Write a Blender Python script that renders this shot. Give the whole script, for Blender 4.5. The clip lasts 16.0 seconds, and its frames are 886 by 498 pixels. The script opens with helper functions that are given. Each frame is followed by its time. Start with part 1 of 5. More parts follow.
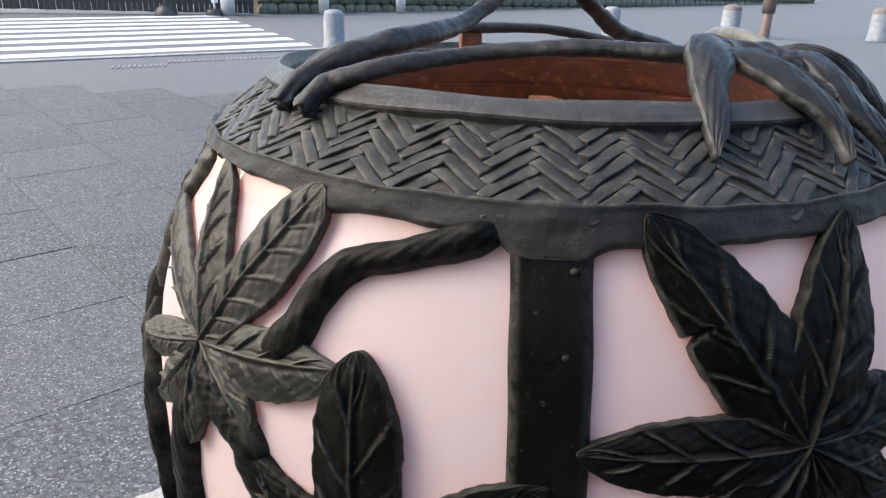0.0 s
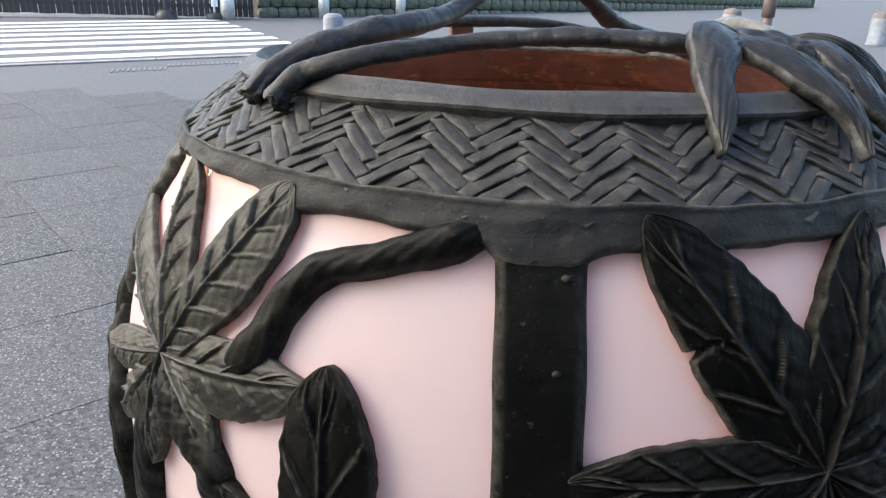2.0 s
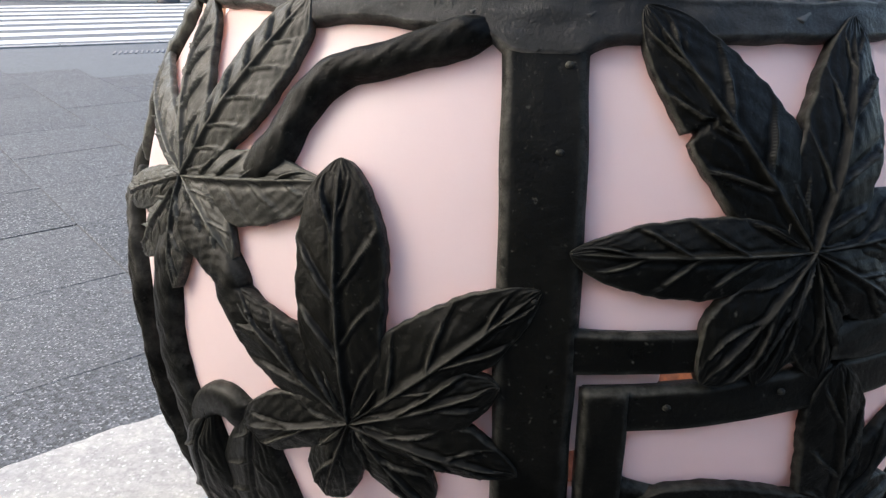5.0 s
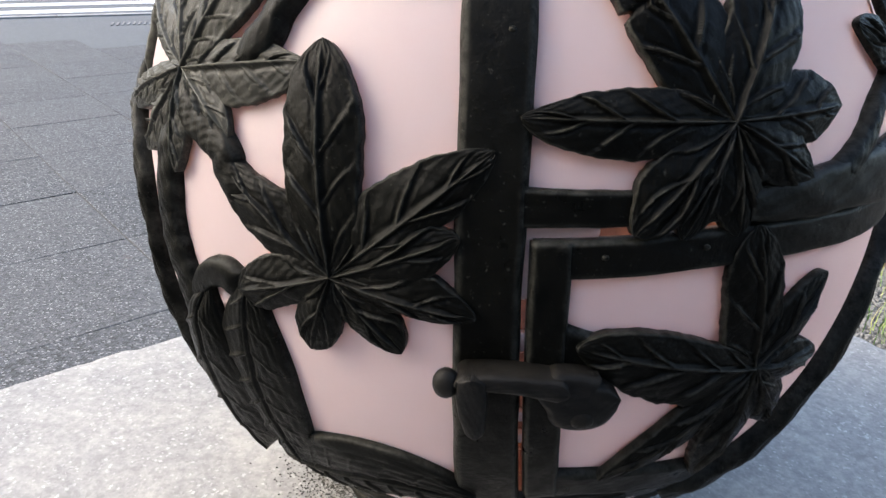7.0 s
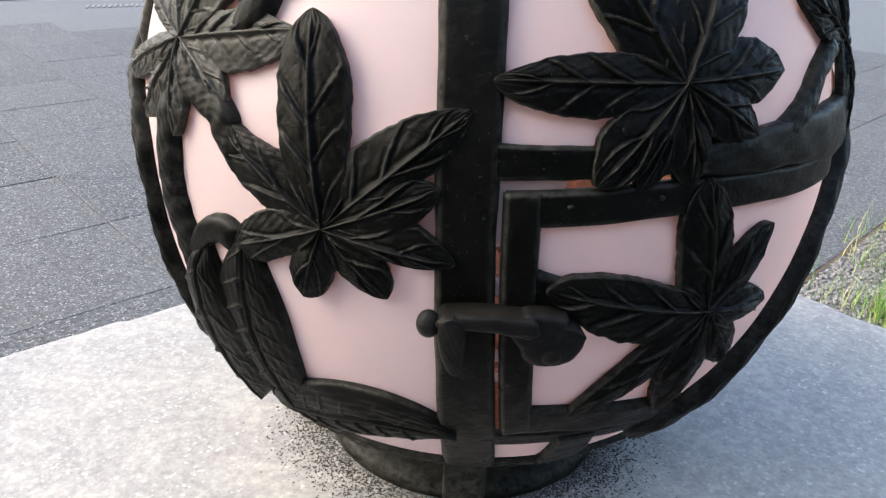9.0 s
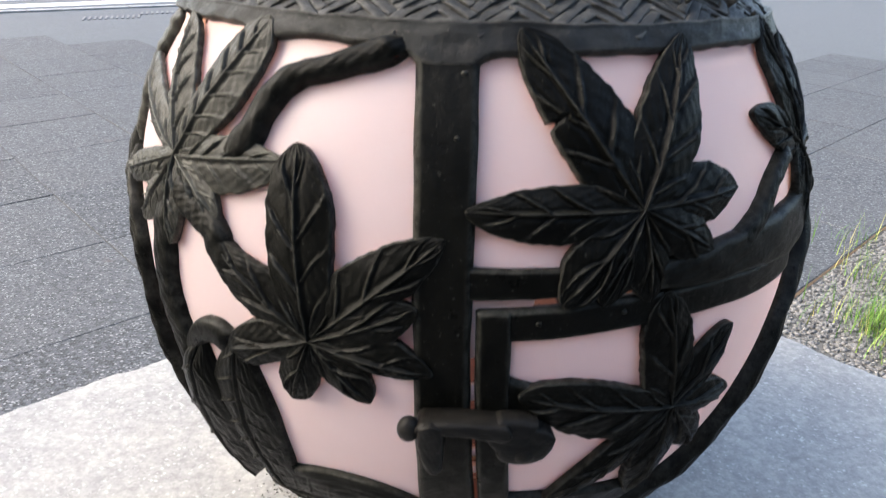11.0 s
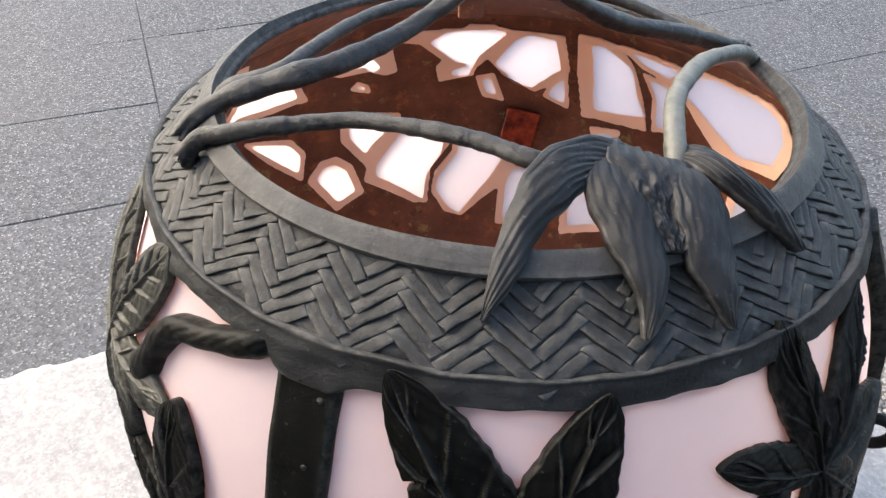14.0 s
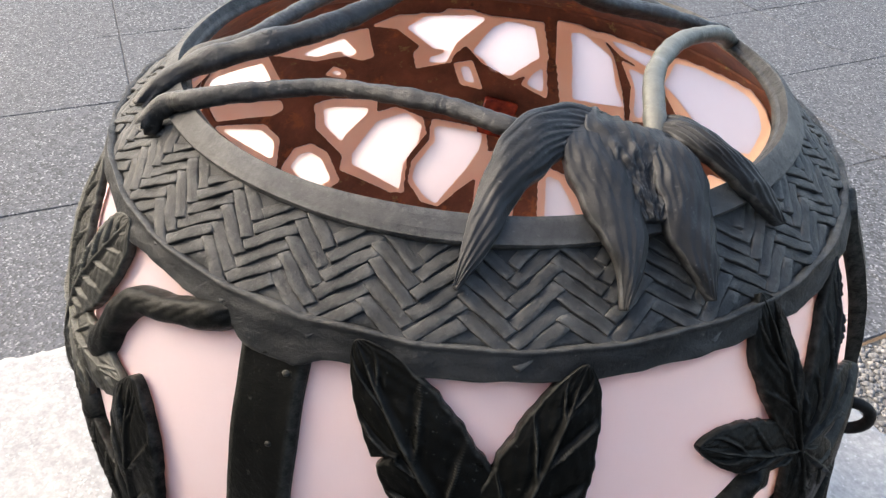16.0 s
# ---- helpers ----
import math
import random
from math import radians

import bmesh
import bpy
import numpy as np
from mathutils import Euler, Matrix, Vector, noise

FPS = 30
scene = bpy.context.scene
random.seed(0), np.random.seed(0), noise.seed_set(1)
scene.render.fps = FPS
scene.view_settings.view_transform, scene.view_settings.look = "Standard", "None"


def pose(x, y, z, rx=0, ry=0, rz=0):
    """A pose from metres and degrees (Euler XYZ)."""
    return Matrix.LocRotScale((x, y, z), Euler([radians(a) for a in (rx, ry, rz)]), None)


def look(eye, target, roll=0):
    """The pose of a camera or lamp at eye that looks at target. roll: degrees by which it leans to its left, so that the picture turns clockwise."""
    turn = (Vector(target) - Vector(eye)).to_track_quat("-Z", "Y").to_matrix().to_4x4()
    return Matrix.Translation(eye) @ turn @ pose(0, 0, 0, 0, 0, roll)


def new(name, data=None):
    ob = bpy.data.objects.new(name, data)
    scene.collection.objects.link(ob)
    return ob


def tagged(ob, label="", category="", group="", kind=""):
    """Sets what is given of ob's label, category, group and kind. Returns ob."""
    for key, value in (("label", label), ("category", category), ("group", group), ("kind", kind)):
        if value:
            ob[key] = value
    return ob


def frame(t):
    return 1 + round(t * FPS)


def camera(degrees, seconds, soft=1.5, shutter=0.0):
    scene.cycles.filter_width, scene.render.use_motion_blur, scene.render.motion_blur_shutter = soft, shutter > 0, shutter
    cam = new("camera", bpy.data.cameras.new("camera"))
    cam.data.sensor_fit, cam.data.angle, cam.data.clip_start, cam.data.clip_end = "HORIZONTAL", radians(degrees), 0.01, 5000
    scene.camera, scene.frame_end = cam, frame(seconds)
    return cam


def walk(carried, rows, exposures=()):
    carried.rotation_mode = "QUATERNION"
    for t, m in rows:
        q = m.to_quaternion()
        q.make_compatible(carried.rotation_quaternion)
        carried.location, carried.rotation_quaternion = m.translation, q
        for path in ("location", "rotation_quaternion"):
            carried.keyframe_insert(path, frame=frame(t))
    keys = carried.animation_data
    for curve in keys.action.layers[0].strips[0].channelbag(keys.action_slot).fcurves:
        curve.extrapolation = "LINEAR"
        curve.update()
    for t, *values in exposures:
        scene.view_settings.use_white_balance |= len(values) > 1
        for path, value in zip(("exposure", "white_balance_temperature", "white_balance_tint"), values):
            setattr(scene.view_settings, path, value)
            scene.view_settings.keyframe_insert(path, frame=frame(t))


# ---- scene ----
# ---- camera ----
cam = camera(65.6, 16.0, soft=1.3, shutter=0.35)
METRES, EYE, TILT, LEAN, TURN = 0.6, 1.41, -20.5, -1.5, 0.0
ROWS = [
    (0.0, 0.0, 0.0, 0.0, -0.0, 0.0, -0.0),
    (0.5, 0.0067, 0.029, 0.0011, -0.0, 0.01, -0.03),
    (1.0, 0.0062, 0.0395, 0.0037, -0.13, 0.17, -0.03),
    (1.5, 0.0058, 0.0421, 0.0042, 0.01, 0.12, -0.01),
    (2.0, 0.0126, 0.0408, 0.0004, -0.0, 0.32, -0.02),
    (2.5, 0.0196, 0.0398, -0.0096, -0.26, 0.45, 0.06),
    (3.0, 0.0179, 0.036, -0.0344, -0.77, 0.58, 0.09),
    (3.5, 0.0109, 0.04, -0.064, -1.05, 0.07, 0.16),
    (4.0, 0.0084, 0.0338, -0.0893, -0.71, -0.3, 0.16),
    (6.5, 0.0208, -0.0198, -0.1649, 0.87, -1.76, -0.76),
    (7.0, 0.0311, -0.0435, -0.1928, 0.15, -2.5, -0.58),
    (7.5, 0.0336, -0.0647, -0.2056, -0.26, -3.31, -0.5),
    (8.0, 0.0288, -0.0801, -0.2124, -0.61, -3.97, -0.43),
    (10.5, 0.0398, -0.1073, -0.1955, -1.79, -3.36, 0.1),
    (11.0, 0.0493, -0.1314, -0.1213, -1.48, -3.42, 0.34),
    (11.5, 0.0977, -0.1435, -0.0458, 2.11, -6.52, -0.21),
    (12.0, 0.1214, -0.0622, 0.0428, 5.4, -8.98, -1.55),
    (12.5, 0.148, -0.0393, 0.1079, 5.03, -10.7, -2.97),
    (13.0, 0.191, 0.0141, 0.1531, 10.43, -14.11, -5.01),
    (13.5, 0.2111, 0.0455, 0.2253, 16.55, -17.49, -5.82),
    (14.0, 0.2586, 0.0461, 0.2442, 17.53, -18.71, -6.54),
    (14.5, 0.2652, 0.054, 0.2264, 17.14, -18.79, -6.89),
    (15.0, 0.252, 0.0614, 0.2148, 16.7, -18.42, -7.37),
    (15.5, 0.2563, 0.0601, 0.2146, 16.32, -18.36, -7.65),
    (16.0, 0.2632, 0.056, 0.2151, 15.97, -18.06, -7.58),
]
walk(cam, [(t, pose(0, 0, EYE, TILT, LEAN, TURN) @ pose(METRES * x, METRES * y, METRES * z, 90 + pitch, roll, yaw)) for t, x, y, z, yaw, pitch, roll in ROWS],
     [(0.0, 1.84, 6750, 8), (3.5, 1.97, 6750, 8), (6.5, 1.88, 6780, 8), (8.2, 2.05, 6800, 8), (11.0, 2.09, 6850, 8), (16.0, 2.16, 7150, 10)])

# ---- world, sun ----
SUN_ELEV, SUN_AZ = 40.0, -92.0          # azimuth from +y towards +x, degrees
world = bpy.data.worlds.new("world")
scene.world = world
world.use_nodes = True
wn, wl = world.node_tree.nodes, world.node_tree.links
sky = wn.new("ShaderNodeTexSky")
sky.sky_type, sky.sun_disc = "NISHITA", False
sky.sun_elevation, sky.sun_rotation = radians(SUN_ELEV), radians(SUN_AZ)
sky.air_density, sky.dust_density = 1.0, 3.0
wl.new(sky.outputs[0], wn["Background"].inputs[0])
wn["Background"].inputs[1].default_value = 0.16
sun = new("sun", bpy.data.lights.new("sun", "SUN"))
sun.data.energy, sun.data.angle, sun.data.color = 0.5, radians(30), (1.0, 0.95, 0.88)
sun_dir = Vector((math.sin(radians(SUN_AZ)) * math.cos(radians(SUN_ELEV)), math.cos(radians(SUN_AZ)) * math.cos(radians(SUN_ELEV)), math.sin(radians(SUN_ELEV))))
sun.matrix_world = look(sun_dir * 30, (0, 0, 0))


# ---- materials ----
class Nodes:
    """A material with its Principled node and a few short ways to add nodes."""

    def __init__(self, name, rough=0.6, metal=0.0, spec=0.5):
        self.mat = bpy.data.materials.new(name)
        self.mat.use_nodes = True
        self.n, self.l = self.mat.node_tree.nodes, self.mat.node_tree.links
        self.p = self.n["Principled BSDF"]
        self.p.inputs["Roughness"].default_value = rough
        self.p.inputs["Metallic"].default_value = metal
        self.p.inputs["Specular IOR Level"].default_value = spec
        self.co = self.n.new("ShaderNodeTexCoord").outputs["Object"]

    def world_co(self):
        self.co = self.n.new("ShaderNodeNewGeometry").outputs["Position"]
        return self

    def noise(self, scale, detail=5.0, rough=0.6, co=None):
        k = self.n.new("ShaderNodeTexNoise")
        k.inputs["Scale"].default_value, k.inputs["Detail"].default_value, k.inputs["Roughness"].default_value = scale, detail, rough
        self.l.new(co or self.co, k.inputs["Vector"])
        return k.outputs["Fac"]

    def cells(self, scale, what="Color", rand=1.0):
        k = self.n.new("ShaderNodeTexVoronoi")
        k.inputs["Scale"].default_value, k.inputs["Randomness"].default_value = scale, rand
        self.l.new(self.co, k.inputs["Vector"])
        return k.outputs[what]

    def grey(self, colour):
        k = self.n.new("ShaderNodeSeparateColor")
        self.l.new(colour, k.inputs[0])
        return k.outputs[0]

    def ramp(self, fac, *stops):
        k = self.n.new("ShaderNodeValToRGB")
        e = k.color_ramp.elements
        while len(e) < len(stops):
            e.new(0.5)
        for el, (at, c) in zip(e, stops):
            el.position = at
            el.color = (*c, 1) if isinstance(c, tuple) else (c, c, c, 1)
        self.l.new(fac, k.inputs[0])
        return k.outputs[0]

    def mix(self, fac, a, b, blend="MIX"):
        k = self.n.new("ShaderNodeMix")
        k.data_type, k.blend_type = "RGBA", blend
        for sock, v in ((k.inputs[0], fac), (k.inputs[6], a), (k.inputs[7], b)):
            if isinstance(v, (int, float)):
                sock.default_value = v if sock == k.inputs[0] else (v, v, v, 1)
            elif isinstance(v, tuple):
                sock.default_value = (*v, 1)
            else:
                self.l.new(v, sock)
        return k.outputs[2]

    def math(self, op, a, b=0.0):
        k = self.n.new("ShaderNodeMath")
        k.operation = op
        for sock, v in zip(k.inputs, (a, b)):
            if isinstance(v, (int, float)):
                sock.default_value = v
            else:
                self.l.new(v, sock)
        return k.outputs[0]

    def up(self):
        g = self.n.new("ShaderNodeNewGeometry")
        k = self.n.new("ShaderNodeSeparateXYZ")
        self.l.new(g.outputs["Normal"], k.inputs[0])
        return k.outputs[2]

    def random(self):
        return self.n.new("ShaderNodeObjectInfo").outputs["Random"]

    def colour(self, c):
        if isinstance(c, tuple):
            self.p.inputs["Base Color"].default_value = (*c, 1)
        else:
            self.l.new(c, self.p.inputs["Base Color"])
        return self

    def rough(self, c):
        self.l.new(c, self.p.inputs["Roughness"])
        return self

    def bump(self, height, dist, strength=1.0):
        k = self.n.new("ShaderNodeBump")
        k.inputs["Distance"].default_value, k.inputs["Strength"].default_value = dist, strength
        self.l.new(height, k.inputs["Height"])
        if self.p.inputs["Normal"].is_linked:
            self.l.new(self.p.inputs["Normal"].links[0].from_socket, k.inputs["Normal"])
        self.l.new(k.outputs[0], self.p.inputs["Normal"])
        return self


def bronze(name, dark, light, dust, amount, spec=0.3, gloss=0.32, grit=0.5, ridge=0.6):
    """Dark patinated cast bronze: dull dust caught on its tops, ridges rubbed pale and painted with glints, a pitted
    casting skin.
    """
    m = Nodes(name, 0.45, 0.0, spec).world_co()
    base = m.mix(m.ramp(m.noise(26, 6), (0.35, 0.0), (0.7, 1.0)), dark, light)
    dusty = m.math("MULTIPLY", m.ramp(m.up(), (0.35, 0.0), (0.95, 1.0)), m.ramp(m.noise(60, 8, 0.7), (0.3, 0.1), (0.75, 1.0)))
    base = m.mix(m.math("MULTIPLY", dusty, amount), base, dust)
    film = m.ramp(m.noise(11, 7, 0.7), (0.48, 0.0), (0.72, 1.0))
    base = m.mix(m.math("MULTIPLY", film, 0.16 * amount), base, dust)
    speck = m.ramp(m.noise(420, 2), (0.66, 0.0), (0.74, 1.0))
    base = m.mix(m.math("MULTIPLY", speck, 0.40), base, dust)
    # convex edges get a pale colour for rubbing and for their highlights
    edge = m.n.new("ShaderNodeNewGeometry").outputs["Pointiness"]
    worn_glint = m.math("MULTIPLY", m.ramp(edge, (0.512, 0.0), (0.56, 1.0)), m.ramp(m.noise(150, 6, 0.75), (0.36, 0.0), (0.62, 1.0)))
    base = m.mix(m.math("MULTIPLY", worn_glint, ridge), base, dust)
    m.colour(base)
    m.rough(m.ramp(m.noise(70, 5), (0.3, gloss), (0.75, gloss + 0.24)))
    m.bump(m.noise(70, 5, 0.6), 0.0014, 0.55).bump(m.noise(240, 6, 0.75), 0.0010, grit)
    return m.mat


# Shade is in these colours: sides near black, sky-facing bronzes lighter and cooler.
SHADED_BRONZE = bronze("shaded_dark_bronze", (0.0014, 0.0015, 0.0012), (0.0038, 0.0039, 0.0032), (0.056, 0.055, 0.047), 0.16, 0.065, 0.25, 0.5, 0.62)
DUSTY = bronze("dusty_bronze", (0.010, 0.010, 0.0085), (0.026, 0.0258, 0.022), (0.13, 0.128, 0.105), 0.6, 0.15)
VINE = bronze("vine_bronze", (0.0025, 0.0026, 0.0026), (0.007, 0.007, 0.007), (0.085, 0.083, 0.076), 0.30, 0.35, 0.28, grit=0.9)
SHOULDER = bronze("skylit_band_bronze", (0.0064, 0.0069, 0.0071), (0.020, 0.0212, 0.0216), (0.10, 0.097, 0.087), 0.28, 0.14, grit=0.9)
WEAVE = bronze("skylit_woven_bronze", (0.0073, 0.0079, 0.0083), (0.0225, 0.0238, 0.0246), (0.11, 0.107, 0.097), 0.28, 0.15, grit=0.9, ridge=0.75)
RIM = bronze("skylit_rubbed_bronze", (0.009, 0.0094, 0.0098), (0.022, 0.0224, 0.0228), (0.11, 0.107, 0.097), 0.38, 0.22, grit=0.8)
PETAL = bronze("petal_bronze", (0.006, 0.0064, 0.007), (0.016, 0.0166, 0.0175), (0.125, 0.124, 0.118), 0.12, 0.18, ridge=0.7)
PALE = bronze("pale_bronze", (0.035, 0.036, 0.031), (0.07, 0.07, 0.06), (0.2, 0.195, 0.16), 0.7)
LATCH = bronze("worn_dark_steel", (0.003, 0.003, 0.003), (0.010, 0.010, 0.0098), (0.022, 0.019, 0.015), 0.08, 0.10)

m = Nodes("copper_inside", 0.5, 0.35)
base = m.mix(m.ramp(m.noise(22, 6, 0.7), (0.35, 0.0), (0.68, 1.0)), (0.11, 0.042, 0.025), (0.25, 0.098, 0.056))
base = m.mix(m.ramp(m.noise(40, 6, 0.7), (0.56, 0.0), (0.64, 0.75)), base, (0.36, 0.13, 0.05))
base = m.mix(m.ramp(m.noise(62, 5, 0.7), (0.60, 0.0), (0.67, 0.75)), base, (0.30, 0.25, 0.10))
m.colour(m.mix(m.ramp(m.noise(34, 5, 0.7), (0.62, 0.0), (0.70, 0.8)), base, (0.02, 0.010, 0.008)))
m.bump(m.noise(120, 5), 0.001, 0.5)
COPPER = m.mat

# very bright orange stands in for light passing through the panels' edges
m = Nodes("orange_glow_border", 0.5)
m.colour(m.mix(m.ramp(m.noise(30, 5), (0.3, 0.0), (0.75, 1.0)), (0.97, 0.60, 0.41), (0.98, 0.68, 0.49)))
ORANGE = m.mat

# milky pink plastic: scatters light back and lets it through
m = Nodes("pink_diffuser", 0.4)
for k in list(m.n):
    if k.type == "BSDF_PRINCIPLED":
        m.n.remove(k)
tone = m.mix(m.ramp(m.noise(14, 7, 0.7), (0.3, 0.0), (0.7, 1.0)), (0.83, 0.68, 0.665), (0.85, 0.71, 0.70))
tone = m.mix(m.ramp(m.noise(240, 6, 0.8), (0.60, 0.0), (0.74, 0.35)), tone, (0.79, 0.63, 0.60))
dif, tra, glo = m.n.new("ShaderNodeBsdfDiffuse"), m.n.new("ShaderNodeBsdfTranslucent"), m.n.new("ShaderNodeBsdfGlossy")
m.l.new(tone, dif.inputs[0])
m.l.new(tone, tra.inputs[0])
glo.inputs["Roughness"].default_value = 0.35
mx, mg = m.n.new("ShaderNodeMixShader"), m.n.new("ShaderNodeMixShader")
mx.inputs[0].default_value, mg.inputs[0].default_value = 0.62, 0.03
m.l.new(dif.outputs[0], mx.inputs[1])
m.l.new(tra.outputs[0], mx.inputs[2])
m.l.new(mx.outputs[0], mg.inputs[1])
m.l.new(glo.outputs[0], mg.inputs[2])
m.l.new(mg.outputs[0], m.n["Material Output"].inputs[0])
LINER = m.mat

m = Nodes("amber_glass", 0.25)
m.colour(m.mix(m.ramp(m.noise(60, 4), (0.4, 0.0), (0.65, 1.0)), (0.10, 0.012, 0.006), (0.36, 0.05, 0.02)))
AMBER = m.mat

m = Nodes("pale_granite", 0.75).world_co()
grain = m.mix(m.ramp(m.grey(m.cells(330)), (0.05, 0.0), (0.5, 1.0)), (0.225, 0.222, 0.215), (0.305, 0.299, 0.288))
grain = m.mix(m.ramp(m.grey(m.cells(420)), (0.90, 0.0), (0.96, 1.0)), grain, (0.48, 0.475, 0.46))
grain = m.mix(m.ramp(m.noise(16, 6, 0.7), (0.42, 0.0), (0.62, 0.75)), grain, (0.38, 0.37, 0.345), "MIX")
grain = m.mix(m.ramp(m.noise(110, 5, 0.7), (0.36, 0.75), (0.6, 0.0)), grain, (0.20, 0.198, 0.195))
grain = m.mix(m.ramp(m.noise(38, 6, 0.7), (0.60, 0.0), (0.74, 0.4)), grain, (0.25, 0.247, 0.24))
m.colour(grain)
m.bump(m.noise(160, 5, 0.7), 0.0009, 0.6).bump(m.noise(26, 4), 0.003, 0.5)
GRANITE = m.mat

m = Nodes("dark_aggregate", 0.8).world_co()
grain = m.mix(m.ramp(m.grey(m.cells(95)), (0.1, 0.0), (0.85, 1.0)), (0.017, 0.0187, 0.0212), (0.080, 0.0855, 0.093))
grain = m.mix(m.ramp(m.grey(m.cells(150)), (0.88, 0.0), (0.95, 0.9)), grain, (0.25, 0.253, 0.258))
grain = m.mix(m.ramp(m.noise(1.6, 5), (0.35, 0.0), (0.75, 0.35)), grain, (0.06, 0.06, 0.06))
grain = m.mix(m.ramp(m.noise(3.1, 5), (0.69, 0.0), (0.76, 0.4)), grain, (0.15, 0.10, 0.07))
grain = m.mix(m.math("MULTIPLY", m.random(), 0.16), grain, (0.13, 0.13, 0.132))
m.colour(grain)
m.bump(m.cells(95, "Distance"), 0.004, 0.7)
PAVER = m.mat

m = Nodes("asphalt", 0.85).world_co()
grain = m.mix(m.ramp(m.grey(m.cells(90)), (0.1, 0.0), (0.9, 1.0)), (0.064, 0.070, 0.076), (0.124, 0.134, 0.142))
m.colour(m.mix(m.ramp(m.noise(0.35, 5), (0.35, 0.0), (0.7, 0.5)), grain, (0.10, 0.104, 0.112)))
m.bump(m.noise(200, 3), 0.002, 0.4)
ASPHALT = m.mat

m = Nodes("joint_sand", 0.95).world_co()
m.colour(m.mix(m.noise(40, 5), (0.045, 0.043, 0.041), (0.085, 0.076, 0.068)))
JOINT = m.mat

m = Nodes("road_paint", 0.7).world_co()
m.colour(m.mix(m.ramp(m.noise(7, 7, 0.75), (0.5, 0.0), (0.72, 0.6)), (0.68, 0.68, 0.68), (0.36, 0.365, 0.37)))
PAINT = m.mat

m = Nodes("gravel", 0.85).world_co()
m.colour(m.mix(m.ramp(m.random(), (0.0, 0.0), (1.0, 1.0)), m.mix(m.noise(60, 5), (0.05, 0.048, 0.044), (0.12, 0.115, 0.105)), (0.10, 0.095, 0.085)))
m.bump(m.noise(150, 4), 0.003, 0.6)
GRAVEL = m.mat
m = Nodes("gravel_pebbles", 0.8).world_co()
isl = m.n.new("ShaderNodeNewGeometry").outputs["Random Per Island"]
m.colour(m.mix(m.noise(90, 4), m.ramp(isl, (0.0, (0.06, 0.057, 0.054)), (0.5, (0.15, 0.144, 0.135)), (1.0, (0.28, 0.27, 0.25))), 0.14))
m.bump(m.noise(300, 4), 0.001, 0.6)
PEBBLE = m.mat

m = Nodes("grass_blades", 0.6)
isl = m.n.new("ShaderNodeNewGeometry").outputs["Random Per Island"]
m.colour(m.ramp(isl, (0.0, (0.05, 0.14, 0.02)), (0.62, (0.13, 0.26, 0.04)), (0.85, (0.26, 0.30, 0.08)), (1.0, (0.42, 0.34, 0.15))))
GRASS = m.mat


def plain(name, a, b, scale=20.0, rough=0.7, metal=0.0, bump=0.002):
    k = Nodes(name, rough, metal)
    k.colour(k.mix(k.ramp(k.noise(scale, 6), (0.35, 0.0), (0.7, 1.0)), a, b))
    k.bump(k.noise(scale * 4, 4), bump, 0.6)
    return k.mat


GRIT_SHADE = plain("dark_grit_and_contact_shade", (0.030, 0.029, 0.025), (0.08, 0.077, 0.066), 60)
RIB = plain("worn_tactile_concrete", (0.12, 0.122, 0.122), (0.18, 0.182, 0.18), 6)
CONCRETE = plain("weathered_concrete", (0.20, 0.20, 0.198), (0.30, 0.30, 0.292), 6)
BOLLARD = plain("bollard_stone", (0.14, 0.165, 0.195), (0.24, 0.26, 0.29), 9)
RUST = plain("bollard_cap_rust", (0.11, 0.092, 0.09), (0.19, 0.165, 0.16), 14)
POLE = plain("brown_painted_pole", (0.10, 0.07, 0.065), (0.16, 0.12, 0.11), 12, 0.5)
GREYPOLE = plain("galvanised_pole", (0.42, 0.44, 0.45), (0.58, 0.60, 0.62), 10, 0.45, 0.3)
DARKFENCE = plain("dark_fence_paint", (0.012, 0.014, 0.018), (0.03, 0.034, 0.04), 5, 0.5)
WALLSTONE = plain("mossy_wall_stone", (0.05, 0.062, 0.042), (0.15, 0.165, 0.13), 3)
LEAFGREEN = plain("hedge_leaf", (0.03, 0.055, 0.02), (0.07, 0.11, 0.04), 3)
CLOTH = plain("pale_banner_cloth", (0.50, 0.62, 0.80), (0.80, 0.84, 0.88), 4)
WALLGREY = plain("plain_render_wall", (0.11, 0.11, 0.107), (0.16, 0.16, 0.155), 2)


# ---- mesh tools ----
def mesh(name, verts, faces, mats, idx=None, smooth=True):
    me = bpy.data.meshes.new(name)
    me.from_pydata([tuple(v) for v in verts], [], [tuple(f) for f in faces])
    for k in mats if isinstance(mats, (list, tuple)) else (mats,):
        me.materials.append(k)
    if idx is not None:
        me.polygons.foreach_set("material_index", np.asarray(idx, dtype=np.int32))
    if smooth:
        me.polygons.foreach_set("use_smooth", np.ones(len(me.polygons), dtype=bool))
    me.update()
    return me


def part(name, me, parent, label=""):
    ob = new(name, me)
    ob.parent = parent
    return tagged(ob, label)


def thing(name, label, category, at=(0, 0, 0), rz=0.0, group="", kind=""):
    ob = new(name)
    ob.matrix_world = pose(*at, 0, 0, rz)
    ob.empty_display_size = 0.1
    return tagged(ob, label, category, group, kind)


def bm_mesh(name, bm, mats, smooth=False):
    me = bpy.data.meshes.new(name)
    bmesh.ops.recalc_face_normals(bm, faces=bm.faces)
    bm.to_mesh(me)
    bm.free()
    for k in mats if isinstance(mats, (list, tuple)) else (mats,):
        me.materials.append(k)
    if smooth:
        me.polygons.foreach_set("use_smooth", np.ones(len(me.polygons), dtype=bool))
    return me


